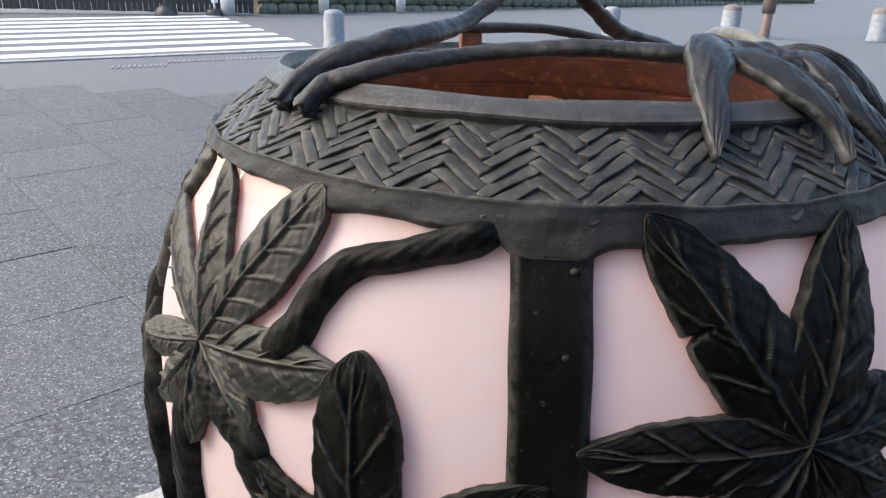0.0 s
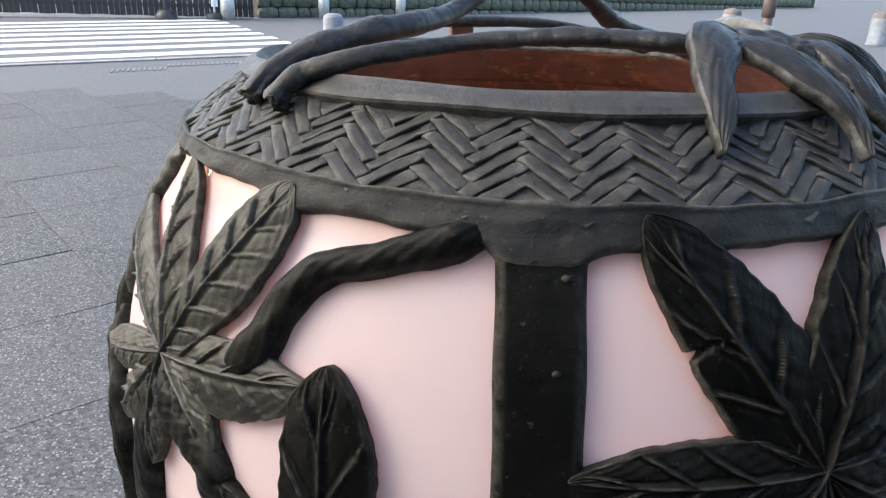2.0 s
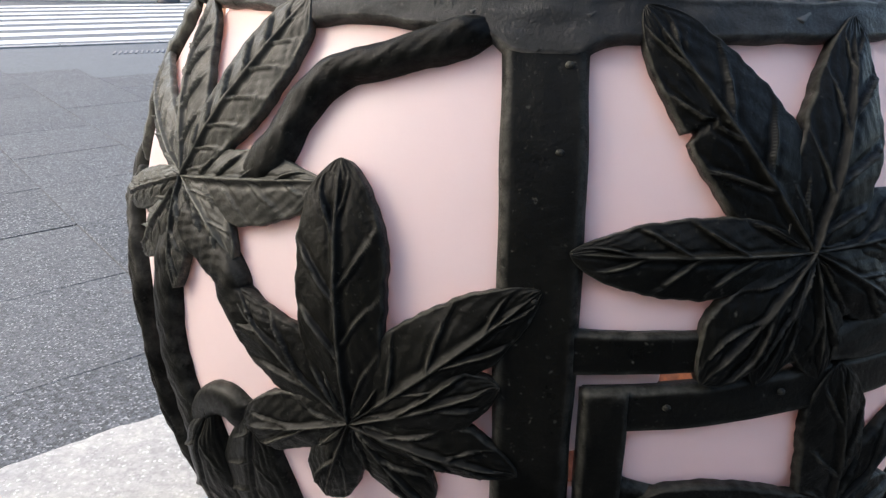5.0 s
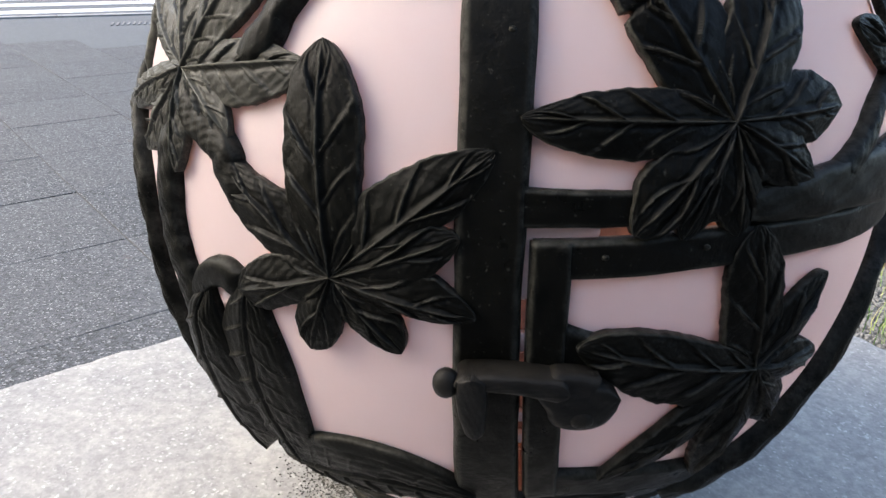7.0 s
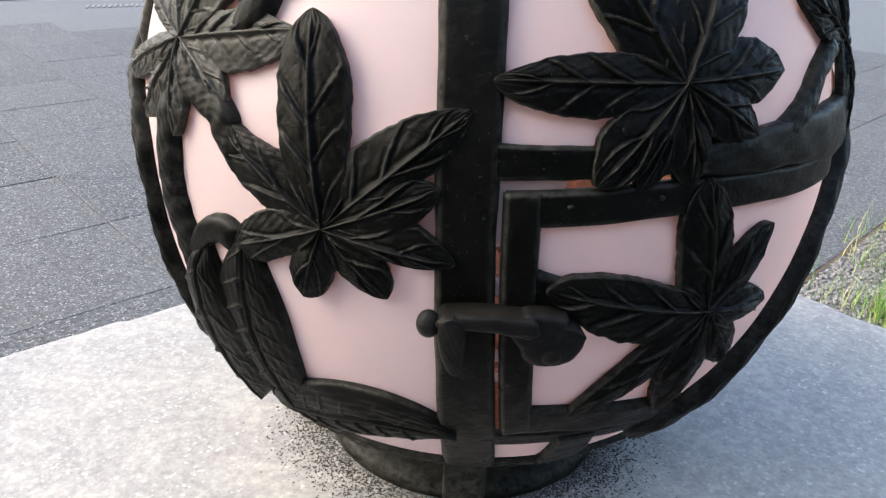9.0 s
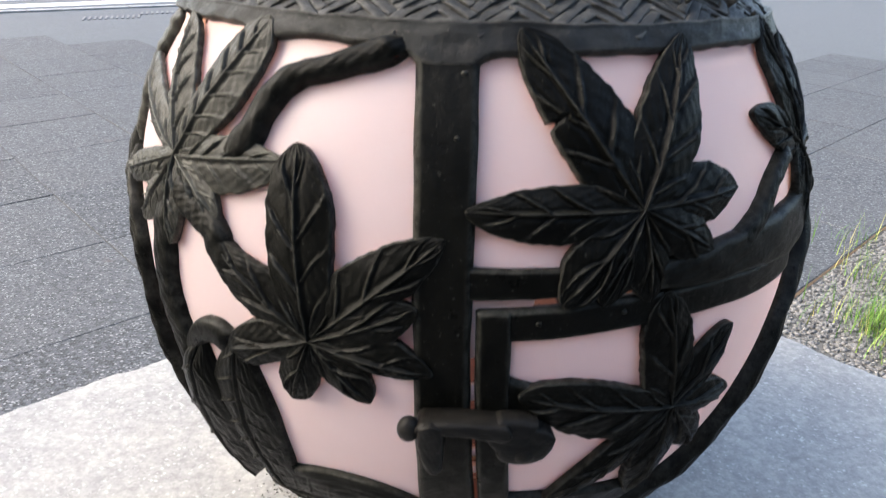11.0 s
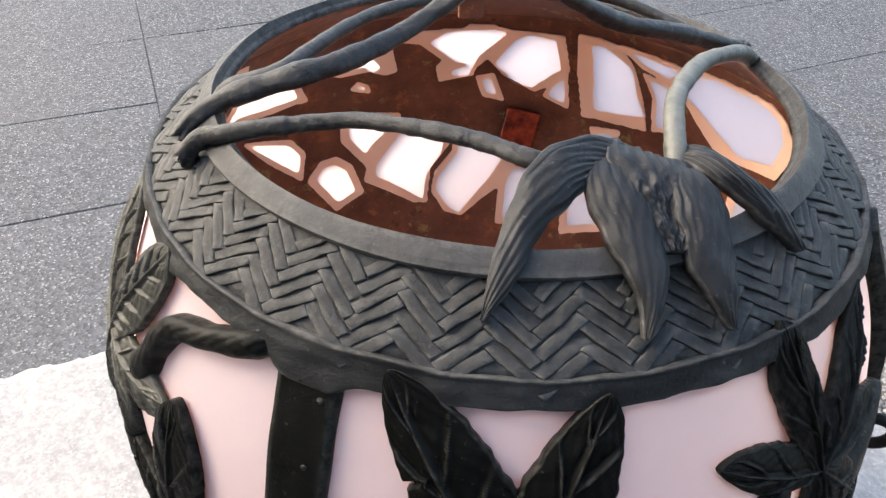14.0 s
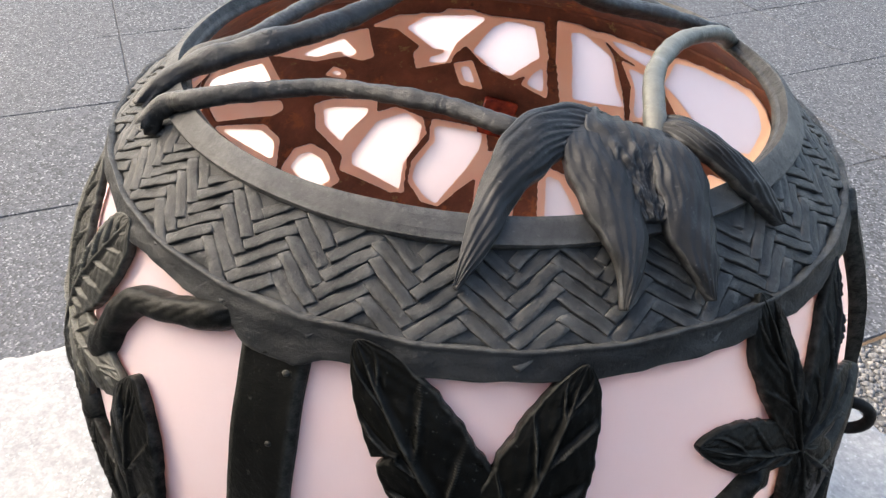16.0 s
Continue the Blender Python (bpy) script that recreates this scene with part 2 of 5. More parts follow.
def box(name, size, mats, bevel=0.0, at=(0, 0, 0), seg=2):
    bm = bmesh.new()
    bmesh.ops.create_cube(bm, size=1, matrix=Matrix.Translation(at) @ Matrix.Diagonal((*size, 1)))
    if bevel:
        bmesh.ops.bevel(bm, geom=bm.edges[:], offset=bevel, segments=seg, affect="EDGES", profile=0.5)
    return bm_mesh(name, bm, mats)


def lathe(name, prof, mats, n=48, closed=False, smooth=True):
    """Turn rows of (radius, z) round the z axis."""
    P, a = np.array(prof), np.linspace(0, 2 * math.pi, n, endpoint=False)
    v = np.stack([P[:, :1] * np.sin(a), -P[:, :1] * np.cos(a), np.repeat(P[:, 1:], n, 1)], -1).reshape(-1, 3)
    k, f = len(P), []
    for i in range(k if closed else k - 1):
        j = (i + 1) % k
        f += [(i * n + q, i * n + (q + 1) % n, j * n + (q + 1) % n, j * n + q) for q in range(n)]
    return mesh(name, v, f, mats, None, smooth)


def curve_pts(pts, n):
    """A smooth line of n points through pts (Catmull-Rom, even in length)."""
    P = np.array(pts, float)
    E = np.vstack([2 * P[0] - P[1], P, 2 * P[-1] - P[-2]])
    out = []
    for i in range(len(P) - 1):
        a, b, c, d = E[i:i + 4]
        t = np.linspace(0, 1, 24, endpoint=False)[:, None]
        out.append(0.5 * (2 * b + (c - a) * t + (2 * a - 5 * b + 4 * c - d) * t ** 2 + (3 * b - a - 3 * c + d) * t ** 3))
    out = np.vstack(out + [P[-1:]])
    L = np.r_[0, np.cumsum(np.linalg.norm(np.diff(out, axis=0), axis=1))]
    q = np.linspace(0, L[-1], n)
    return np.stack([np.interp(q, L, out[:, k]) for k in range(out.shape[1])], 1)


def tube(name, pts, radii, mats, n=60, m=12, grooves=0.0, seed=0, torn=False):
    """A rod through pts with a radius that follows radii, slightly uneven, with rounded ends; torn: broken off ragged at its start."""
    C = curve_pts(pts, n)
    R = np.interp(np.linspace(0, 1, n), np.linspace(0, 1, len(radii)), radii)
    T = np.gradient(C, axis=0)
    T /= np.linalg.norm(T, axis=1)[:, None]
    up = np.cross(T, np.cross(np.array([0, 0, 1.0]) + 0 * T, T))
    up /= np.linalg.norm(up, axis=1)[:, None] + 1e-9
    side = np.cross(T, up)
    a = np.linspace(0, 2 * math.pi, m, endpoint=False)
    v = []
    for i in range(n):
        lump = 1 + 0.15 * noise.noise((i * 0.16, seed, 0.3)) + 0.05 * noise.noise((i * 0.5, seed, 7.3))
        cap = min(1, math.sqrt(max(0.02, (n - 1 - i if torn else min(i, n - 1 - i)) / 2.0)))
        burst = math.exp(-i / 4.0) if torn else 0.0
        for q in a:
            rough = noise.noise((i * 0.10, 1.6 * math.cos(q) + seed, 1.6 * math.sin(q)))
            fine = noise.noise((i * 0.45, 2.5 * math.cos(q), 2.5 * math.sin(q) + seed))
            r = R[i] * lump * cap * (1 + grooves * (1.4 * math.sin(3 * q + seed + 0.01 * i) + 1.0 * rough + 0.9 * fine) + burst * (0.16 + 0.7 * noise.noise((seed, 2 * math.cos(q), 2 * math.sin(q)))))
            v.append(C[i] + r * (math.cos(q) * up[i] + math.sin(q) * side[i]) + burst * 0.005 * noise.noise((3 * math.cos(q), seed, 3 * math.sin(q))) * T[i])
    f = [(i * m + q, i * m + (q + 1) % m, (i + 1) * m + (q + 1) % m, (i + 1) * m + q) for i in range(n - 1) for q in range(m)]
    f += [tuple(range(m))[::-1], tuple(range((n - 1) * m, n * m))]
    return mesh(name, v, f, mats)


# ---- the ground's lie: level round the plinth, rising gently beyond ----
def ground_z(y):
    return 0.0175 * (math.sqrt((y - 3.0) ** 2 + 1) + (y - 3.0)) - 0.0032


GRID = 41.5                                         # turn of the paving, degrees
GA = Vector((math.cos(radians(GRID)), math.sin(radians(GRID)), 0))     # along
GN = Vector((-math.sin(radians(GRID)), math.cos(radians(GRID)), 0))    # across


def grid_xy(a, b):
    return GA * a + GN * b


def sheet(name, xs, ys, lift, mats):
    n = len(xs)
    v = [(x, y, ground_z(y) + lift) for y in ys for x in xs]
    f = [(j * n + i, j * n + i + 1, (j + 1) * n + i + 1, (j + 1) * n + i) for j in range(len(ys) - 1) for i in range(n - 1)]
    return mesh(name, v, f, mats)


YS = [-60, -30, -12, -6, -3, -1] + [0.5 * k for k in range(0, 28)] + [14 + 2 * k for k in range(0, 10)] + [36, 45, 60, 90, 160, 300]
ground = tagged(new("ground", sheet("ground", [-300, -60, -30, -15, -8, -4, 0, 4, 8, 15, 30, 60, 300], YS, -0.02, ASPHALT)),
                "grey asphalt road and ground sheet", "ground", kind="structure")

# ---- lantern: its turned form and the chart (degrees round it, metres along its side) ----
SLAB_Z = 0.897
AX, AY = 0.0685, 0.4533
BODY_R, BODY_Z = 0.258, 0.2779


def body_r(z):
    up = z > BODY_Z
    t = np.abs(z - BODY_Z) / np.where(up, 0.2676, 0.2606)
    n = np.where(up, 2.0096, 2.2556)
    return BODY_R * np.maximum(1 - np.minimum(t, 1) ** n, 0) ** (1 / n)


CREASE_Z, CREASE_R, RIM_Z, RIM_R = 0.4396, 0.2042, 0.4702, 0.1653
_z = np.concatenate([BODY_Z - 0.2606 * np.sin(np.linspace(math.pi / 2, 0, 900)), np.linspace(BODY_Z, CREASE_Z, 500)[1:]])
_r = body_r(_z)
_q = np.linspace(0, 1, 120)[1:]
_bow = 0.0006 * np.sin(math.pi * _q)
PZ = np.concatenate([_z, CREASE_Z + (RIM_Z - CREASE_Z) * _q + _bow])
PR = np.concatenate([_r, _r[-1] + (RIM_R - _r[-1]) * _q + _bow])
PS = np.concatenate([[0], np.cumsum(np.hypot(np.diff(PZ), np.diff(PR)))])
PS -= np.interp(BODY_Z, PZ[:1399], PS[:1399])
S_CREASE = float(np.interp(CREASE_Z, PZ[:1399], PS[:1399]))
S_RIM, S_LOW = float(PS[-1]), float(PS[0])
_dz, _dr = np.gradient(PZ, PS), np.gradient(PR, PS)
_ln = np.hypot(_dz, _dr)
PNR, PNZ = _dz / _ln, -_dr / _ln
PNR, PNZ = (np.convolve(np.pad(k, 12, mode="edge"), np.ones(25) / 25, "valid") for k in (PNR, PNZ))


def surf(th, s, h):
    """Points of the lantern's side: degrees round it, metres along it from its widest ring, metres proud of it."""
    r, z = np.interp(s, PS, PR), np.interp(s, PS, PZ)
    nr, nz = np.interp(s, PS, PNR), np.interp(s, PS, PNZ)
    a = np.radians(th)
    h = h - np.interp(s, [0.15, 0.176], [0.0058, 0.0022])
    return np.stack([(r + h * nr) * np.sin(a), -(r + h * nr) * np.cos(a), z + h * nz], -1)


OUTLINES = []                                     # every ornament's outline in the chart, to cut the liner by


def wobble(a, b, seed):
    """Smooth unevenness for arrays of places."""
    return (np.sin(a * 1.7 + seed * 2.1) * np.sin(b * 1.3 + seed) + 0.6 * np.sin(a * 3.9 + seed * 5.7 + b * 2.2) + 0.4 * np.sin(b * 7.1 - a * 5.3 + seed)) / 2


_rng = np.random.RandomState(5)
_dirs, _lens, _phs = _rng.uniform(0, 6.283, 26), np.exp(_rng.uniform(math.log(0.004), math.log(0.026), 26)), _rng.uniform(0, 6.283, 26)


def lumps(TH, S):
    """Uneven casting skin: irregular low swellings and dents, about +-1."""
    u, v, out = np.radians(TH) * 0.25, S, 0.0
    for d, l, p in zip(_dirs, _lens, _phs):
        out = out + (l / 0.026) ** 0.7 * np.sin(2 * math.pi / l * (u * math.cos(d) + v * math.sin(d)) + p)
    return out / 2.2


def relief(th, s, half, height, m=23, under=-0.0025, bite=None):
    """A cast piece that follows a line in the chart: half is its half width along the line (or a pair, for its left and right side), height(t, w) how far it stands proud
    at t along and w across (-1 to 1). Gives verts, faces, material slots (0 outside, 1 inside)."""
    n = len(th)
    r = np.interp(s, PS, PR)
    du, ds = np.gradient(np.radians(th)) * r, np.gradient(s)
    ln = np.hypot(du, ds) + 1e-9
    nu, ns = -ds / ln, du / ln
    w = np.linspace(-1, 1, m)
    W, Tt = np.meshgrid(w, np.linspace(0, 1, n))
    hl, hr = half if isinstance(half, tuple) else (half, half)
    wide = np.where(W > 0, hl[:, None] * (1.0 if bite is None else bite[:, None]), hr[:, None])
    TH = th[:, None] + np.degrees(nu[:, None] * wide * W / r[:, None])
    S = np.clip(s[:, None] + ns[:, None] * wide * W, S_LOW + 0.001, S_RIM - 0.0005)
    OUTLINES.append(np.concatenate([np.stack([TH[:, 0], S[:, 0]], 1), np.stack([TH[::-1, -1], S[::-1, -1]], 1)]))
    top = surf(TH, S, height(Tt, W) + 0.00005 * lumps(TH, S)).reshape(-1, 3)
    bot = surf(TH, S, under + 0 * TH).reshape(-1, 3)
    k = n * m
    f, idx = [], []
    for i in range(n - 1):
        for j in range(m - 1):
            a = i * m + j
            f.append((a, a + m, a + m + 1, a + 1))
            f.append((k + a, k + a + 1, k + a + m + 1, k + a + m))
            idx += [0, 1]
    ring = [j for j in range(m)] + [i * m + m - 1 for i in range(1, n)] + [(n - 1) * m + j for j in range(m - 2, -1, -1)] + [i * m for i in range(n - 2, 0, -1)]
    for a, b in zip(ring, ring[1:] + ring[:1]):
        f.append((a, b, k + b, k + a))
        idx.append(0)
    return np.vstack([top, bot]), f, idx


def joined(pieces):
    v, f, idx, base = [], [], [], 0
    for pv, pf, pi in pieces:
        v.append(pv)
        f += [tuple(q + base for q in face) for face in pf]
        idx += pi
        base += len(pv)
    return np.vstack(v), f, idx


def leaf_half(t, base=0.36, blunt=1.9):
    x = np.clip((t - 0.48) / 0.52, 0, 1)
    return np.where(t < 0.48, base + (1 - base) * np.sin(np.minimum(t / 0.48, 1) * math.pi / 2) ** 1.2, np.maximum(1 - x ** blunt, 0) ** 0.8)


STATIONS = (0.0, 0.12, 0.3, 0.5, 0.7, 0.88, 1.0)


def side_half(t, w):
    """Half width (metres) along one side of a lobe from its half widths in cm at five stations."""
    k = np.interp(t, STATIONS, np.array([0.75 * w[0], *w, 0.0]) ** 1.5) ** (1 / 1.5) / 100
    g = np.exp(-np.linspace(-2, 2, 9) ** 2)
    soft = np.convolve(np.pad(k, 4, mode="edge"), g / g.sum(), "valid")
    return 0.92 * np.where(t < 0.93, soft, k)


def lobe(a, b, left, right, bend=0.0, veins=5, seed=0, fine=1.0, lift=0.0, bite=None):
    """One pointed lobe of a leaf from a to b in the chart (degrees, cm), with a raised rib, slanting veins and a rolled edge."""
    a, b = np.array(a, float), np.array(b, float)
    r = float(np.interp((a[1] + b[1]) / 200, PS, PR))
    d = np.array([math.radians(b[0] - a[0]) * r * 100, b[1] - a[1]])
    L = math.hypot(*d) / 100
    n = max(18, int(L / 0.0008 * fine))
    m = 57 if fine >= 1 else 19
    off = np.array([-d[1], d[0]]) * bend
    mid = (a + b) / 2 + np.array([math.degrees(off[0] / 100 / r), off[1]])
    t = np.linspace(0, 1, n)
    P = (1 - t)[:, None] ** 2 * a + (2 * t * (1 - t))[:, None] * mid + t[:, None] ** 2 * b
    edge = 1 + 0.020 * np.sin(t * 13 + seed) + 0.016 * np.sin(t * 37 + seed * 3) + 0.012 * np.sin(t * 83 + seed * 5)
    half = (side_half(t, left) * edge + 0.0004, side_half(t, right) * (2 - edge) + 0.0004)

    def height(T, W):
        aw = np.abs(W)
        tip = np.clip((0.97 - T) / 0.16, 0, 1)
        h = 0.0042 + lift + 0.0026 * (1 - aw ** 1.8) * np.sin(math.pi * np.clip(T * 0.9 + 0.06, 0, 1))
        h += tip * (0.0023 * np.exp(-(W / 0.06) ** 2) * (1 - 0.4 * T) - 0.0005 * np.exp(-((aw - 0.16) / 0.07) ** 2))
        ph = T * veins - 1.05 * aw ** 0.85 + 0.10 * np.sin(seed + T * 9) + 0.22 * (W > 0) + 0.12 * np.sin(seed * 5)
        dd = np.abs(ph - np.round(ph))
        which = np.sin(np.round(ph) * 12.9 + seed * 7 + 3 * (W > 0))
        reach = 0.82 + 0.10 * which
        fade = np.clip((aw - 0.03) / 0.06, 0, 1) * np.clip((reach - aw) / 0.25, 0, 1) * tip * np.clip(T / 0.12, 0, 1)
        h += fade * ((0.0019 + 0.0006 * which) * np.exp(-(dd / 0.045) ** 2) - 0.0004 * np.exp(-((dd - 0.13) / 0.06) ** 2)) + 0.0009 * (ph - np.floor(ph) - 0.5) * tip * np.clip((1 - aw) / 0.2, 0, 1) * np.clip(aw / 0.2, 0, 1)
        h += 0.0008 * np.exp(-((1 - aw) / 0.05) ** 2) + 0.0004 * wobble(T * 9, W * 3, seed) + 0.0001 * wobble(T * 37, W * 11, seed + 2)
        return h - 0.0014 * np.clip((aw - 0.92) / 0.08, 0, 1) ** 2

    cut = None if bite is None else 1 - 0.30 * np.exp(-((t - bite) / 0.013) ** 4)
    return relief(P[:, 0], P[:, 1] / 100, half, height, m, 0.0004, bite=cut)


lantern = thing("lantern", "dark bronze openwork leaf lantern with pink panels on a granite slab", "lantern", (AX, AY, SLAB_Z))
_seed = [1.0]


def leaf(centre, lobes, label="", fine=1.0, mat=None, lift=0.0, gap=2.5):
    """A cast maple-like leaf: lobes are (degrees, cm, half widths of the left and of the right side in cm, bend, bite);
    one number for a side stands for a plain pointed lobe of that half width."""
    out = []
    for th, s, left, right, *more in lobes:
        _seed[0] += 1.37
        vn = max(2, round(math.hypot(math.radians(th - centre[0]) * 24, s - centre[1]) / gap))
        left, right = ((0.62 * w, 0.9 * w, w, 0.86 * w, 0.5 * w) if isinstance(w, float) else w for w in (left, right))
        out.append(lobe(centre, (th, s), left, right, more[0] if more else 0.0, vn, _seed[0], fine, lift + 0.0007 * math.sin(_seed[0] * 3), more[1] if len(more) > 1 else None))
    v, f, idx = joined(out)
    return part("leaf", mesh("leaf", v, f, (mat or SHADED_BRONZE, COPPER), idx), lantern, label)


def long_leaf(line, width, veins, label="", blunt=1.6, lift=0.0):
    C = curve_pts(line, 190)
    t = np.linspace(0, 1, 190)
    _seed[0] += 1.37
    sd = _seed[0]
    half = width / 200 * leaf_half(t, 0.03, blunt) + 0.0004

    def height(T, W):
        aw = np.abs(W)
        ph = T * veins - 0.9 * aw ** 1.4 + 0.25 * (W > 0) + 0.1 * np.sin(T * 7 + sd)
        dd = np.abs(ph - np.round(ph))
        fade = np.clip((aw - 0.03) / 0.08, 0, 1) * np.clip((0.80 - aw) / 0.2, 0, 1) * np.clip((0.95 - T) / 0.1, 0, 1)
        side = np.where(W > 0, 0.35, 1.0)
        fibres = 0.00028 * np.abs(np.sin(W * 17 + 1.5 * np.sin(T * 5 + sd))) * (W > 0.05) * np.clip((0.95 - aw) / 0.1, 0, 1)
        return 0.0012 + 0.0018 * np.clip(T / 0.12, 0, 1) + (0.0036 + lift) * (1 - aw ** 2.2) * np.sin(math.pi / 2 * np.clip(T / 0.22, 0.15, 1)) + 0.0013 * np.exp(-(W / 0.04) ** 2) - 0.0010 * np.exp(-((aw - 0.10) / 0.06) ** 2) + side * fade * 0.0017 * np.exp(-(dd / 0.06) ** 2) + fibres + 0.0006 * wobble(T * 9, W * 3, sd) - 0.001 * np.clip((aw - 0.93) / 0.07, 0, 1) ** 2

    return part("leaf", mesh("leaf", *(lambda q: (q[0], q[1], (SHADED_BRONZE, COPPER), q[2]))(relief(C[:, 0], C[:, 1] / 100, half, height, 61))), lantern, label)


def strip(name, line, widths, thick, label="", flat=8, n=None, mat=None, under=-0.0025, seed=0.0, lump=0.0006, knots=0.0):
    """A bar or branch along a line in the chart; widths in cm along it, flat: 2 is round, 8 nearly square."""
    C = curve_pts(line, n or 70)
    t = np.linspace(0, 1, len(C))
    half = np.interp(t, np.linspace(0, 1, len(widths)), widths) / 200 * (1 + 0.012 * np.sin(t * 31 + seed) + 0.010 * np.sin(t * 57 + seed * 2) + knots * (0.6 * np.sin(t * 19 + seed) * np.sin(t * 7 + seed * 3) + 0.4 * np.sin(t * 47 + seed)))

    def height(T, W):
        ends = np.clip(np.minimum(T, 1 - T) / 0.12, 0, 1) if flat < 4 else 1.0
        return 0.001 + thick * (0.35 + 0.65 * np.sin(ends * math.pi / 2)) * np.maximum(1 - np.abs(W) ** flat, 0) ** (1 / flat) + 0.5 * lump * wobble(T * 5, W, seed + 1) + 0.011 * knots * wobble(T * 13, W * 1.5, seed + 4)

    q = relief(C[:, 0], C[:, 1] / 100, half, height, 15, under)
    return part(name, mesh(name, q[0], q[1], (mat or SHADED_BRONZE, COPPER), q[2]), lantern, label)


def hoop(name, low, high, thick, mat, label="", flat=6, n=360, under=-0.0025, lump=0.0007, seed=0.0, lip=0.0):
    """A closed band all round the lantern; low and high are its edges (metres along the side) for degrees -180 to 180,
    lip a thin raised edge along its top."""
    m = 17
    w = np.linspace(-1, 1, m)
    a = np.linspace(-180, 180, n, endpoint=False)
    W, A = np.meshgrid(w, a)
    lo, hi = low(a)[:, None], high(a)[:, None]
    S = np.clip((lo + hi) / 2 + (hi - lo) / 2 * W, S_LOW + 0.001, S_RIM - 0.0002)
    H = 0.001 + thick * np.maximum(1 - np.abs(W) ** flat, 0) ** (1 / flat) + lump * lumps(A, S) + lip * np.exp(-((W - 0.82) / 0.14) ** 2)
    top, bot = surf(A, S, H).reshape(-1, 3), surf(A, S, under + 0 * A).reshape(-1, 3)
    k, f, idx = n * m, [], []
    for i in range(n):
        p, q = i * m, ((i + 1) % n) * m
        for j in range(m - 1):
            f += [(p + j, q + j, q + j + 1, p + j + 1), (k + p + j, k + p + j + 1, k + q + j + 1, k + q + j)]
            idx += [0, 1]
        f += [(p, k + p, k + q, q), (p + m - 1, q + m - 1, k + q + m - 1, k + p + m - 1)]
        idx += [0, 0]
    edge = lambda c: [(x, y) for x, y in zip(a, c(a))]
    OUTLINES.append(np.array([(-400, low(a)[0]), *edge(low), (400, low(a)[0]), (400, high(a)[0]), *edge(high)[::-1], (-400, high(a)[0])]))
    return part(name, mesh(name, np.vstack([top, bot]), f, (mat, COPPER), idx), lantern, label)


# bands
def band_low(a):
    """Lower edge of the band below the weave: it swells where the branch and the post join it."""
    k = np.interp(a, [-180, -62, -42, -35, -33, -26, -19, -13, -11.8, -10.9, -9.8, -3.6, -2.7, -1.6, 0.5, 11, 24, 42, 50, 180],
                  [15.9, 16.4, 16.35, 16.1, 15.85, 16.1, 16.0, 15.7, 15.5, 15.15, 14.95, 15.0, 15.3, 15.6, 15.7, 15.85, 15.85, 16.0, 15.85, 15.9]) / 100
    return k + 0.0004 * np.sin(np.radians(a) * 23) + 0.0003 * np.sin(np.radians(a) * 61 + 1)


def band_high(a):
    return S_CREASE + 0.0006 + 0.0006 * np.sin(np.radians(a) * 9 + 2) + 0.0004 * np.sin(np.radians(a) * 31)


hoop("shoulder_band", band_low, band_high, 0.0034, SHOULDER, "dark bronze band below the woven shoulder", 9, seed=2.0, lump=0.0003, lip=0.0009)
hoop("foot_band", lambda a: -0.222 + 0 * a, lambda a: -0.203 + 0.001 * np.sin(np.radians(a) * 7), 0.002, SHADED_BRONZE, "", 6, seed=4.0)
# woven shoulder: a solid dome under its strands
_s = np.linspace(S_CREASE, S_RIM, 14)
_top, _und = surf(np.zeros(14), _s, np.full(14, 0.0007)), surf(np.zeros(14), _s, np.full(14, -0.004))
_prof = [(-p[1], p[2]) for p in _top] + [(-p[1], p[2]) for p in _und[::-1]]
dome = lathe("shoulder", _prof, (WEAVE, COPPER), 144, True)
dome.polygons.foreach_set("material_index", np.repeat(np.array([0] * 14 + [1] * 14, dtype=np.int32), 144))
shoulder = part("woven_shoulder", dome, lantern, "dark bronze shoulder cast as a herringbone weave")
# rim: a smooth flat lip round the mouth
_rs, _rw = S_RIM - 0.0060, 0.0064


def rim_mesh():
    n, prof = 200, []
    for w, h in ((-1, -0.001), (-1, 0.0042), (-0.9, 0.0054), (-0.4, 0.0058), (0.4, 0.0058), (0.9, 0.0056), (1, 0.0046), (1.0, -0.004), (0.6, -0.005), (0.0, -0.0045)):
        prof.append((w, h))
    v = []
    for i in range(n):
        a = 360 * i / n
        for w, h in prof:
            s = min(_rs + _rw * w * (1 + 0.06 * math.sin(radians(a) * 6)), S_RIM - 0.0002)
            v.append(surf(np.array(a), np.array(s), np.array(h + 0.0005 * math.sin(radians(a) * 11 + w))))
    k = len(prof)
    f = [(i * k + j, ((i + 1) % n) * k + j, ((i + 1) % n) * k + (j + 1) % k, i * k + (j + 1) % k) for i in range(n) for j in range(k)]
    return mesh("rim", v, f, (RIM, COPPER), [1 if j in (7, 8, 9) else 0 for i in range(n) for j in range(k)], False)


part("rim", rim_mesh(), lantern, "smooth grey-brown bronze rim worn pale at its edge")
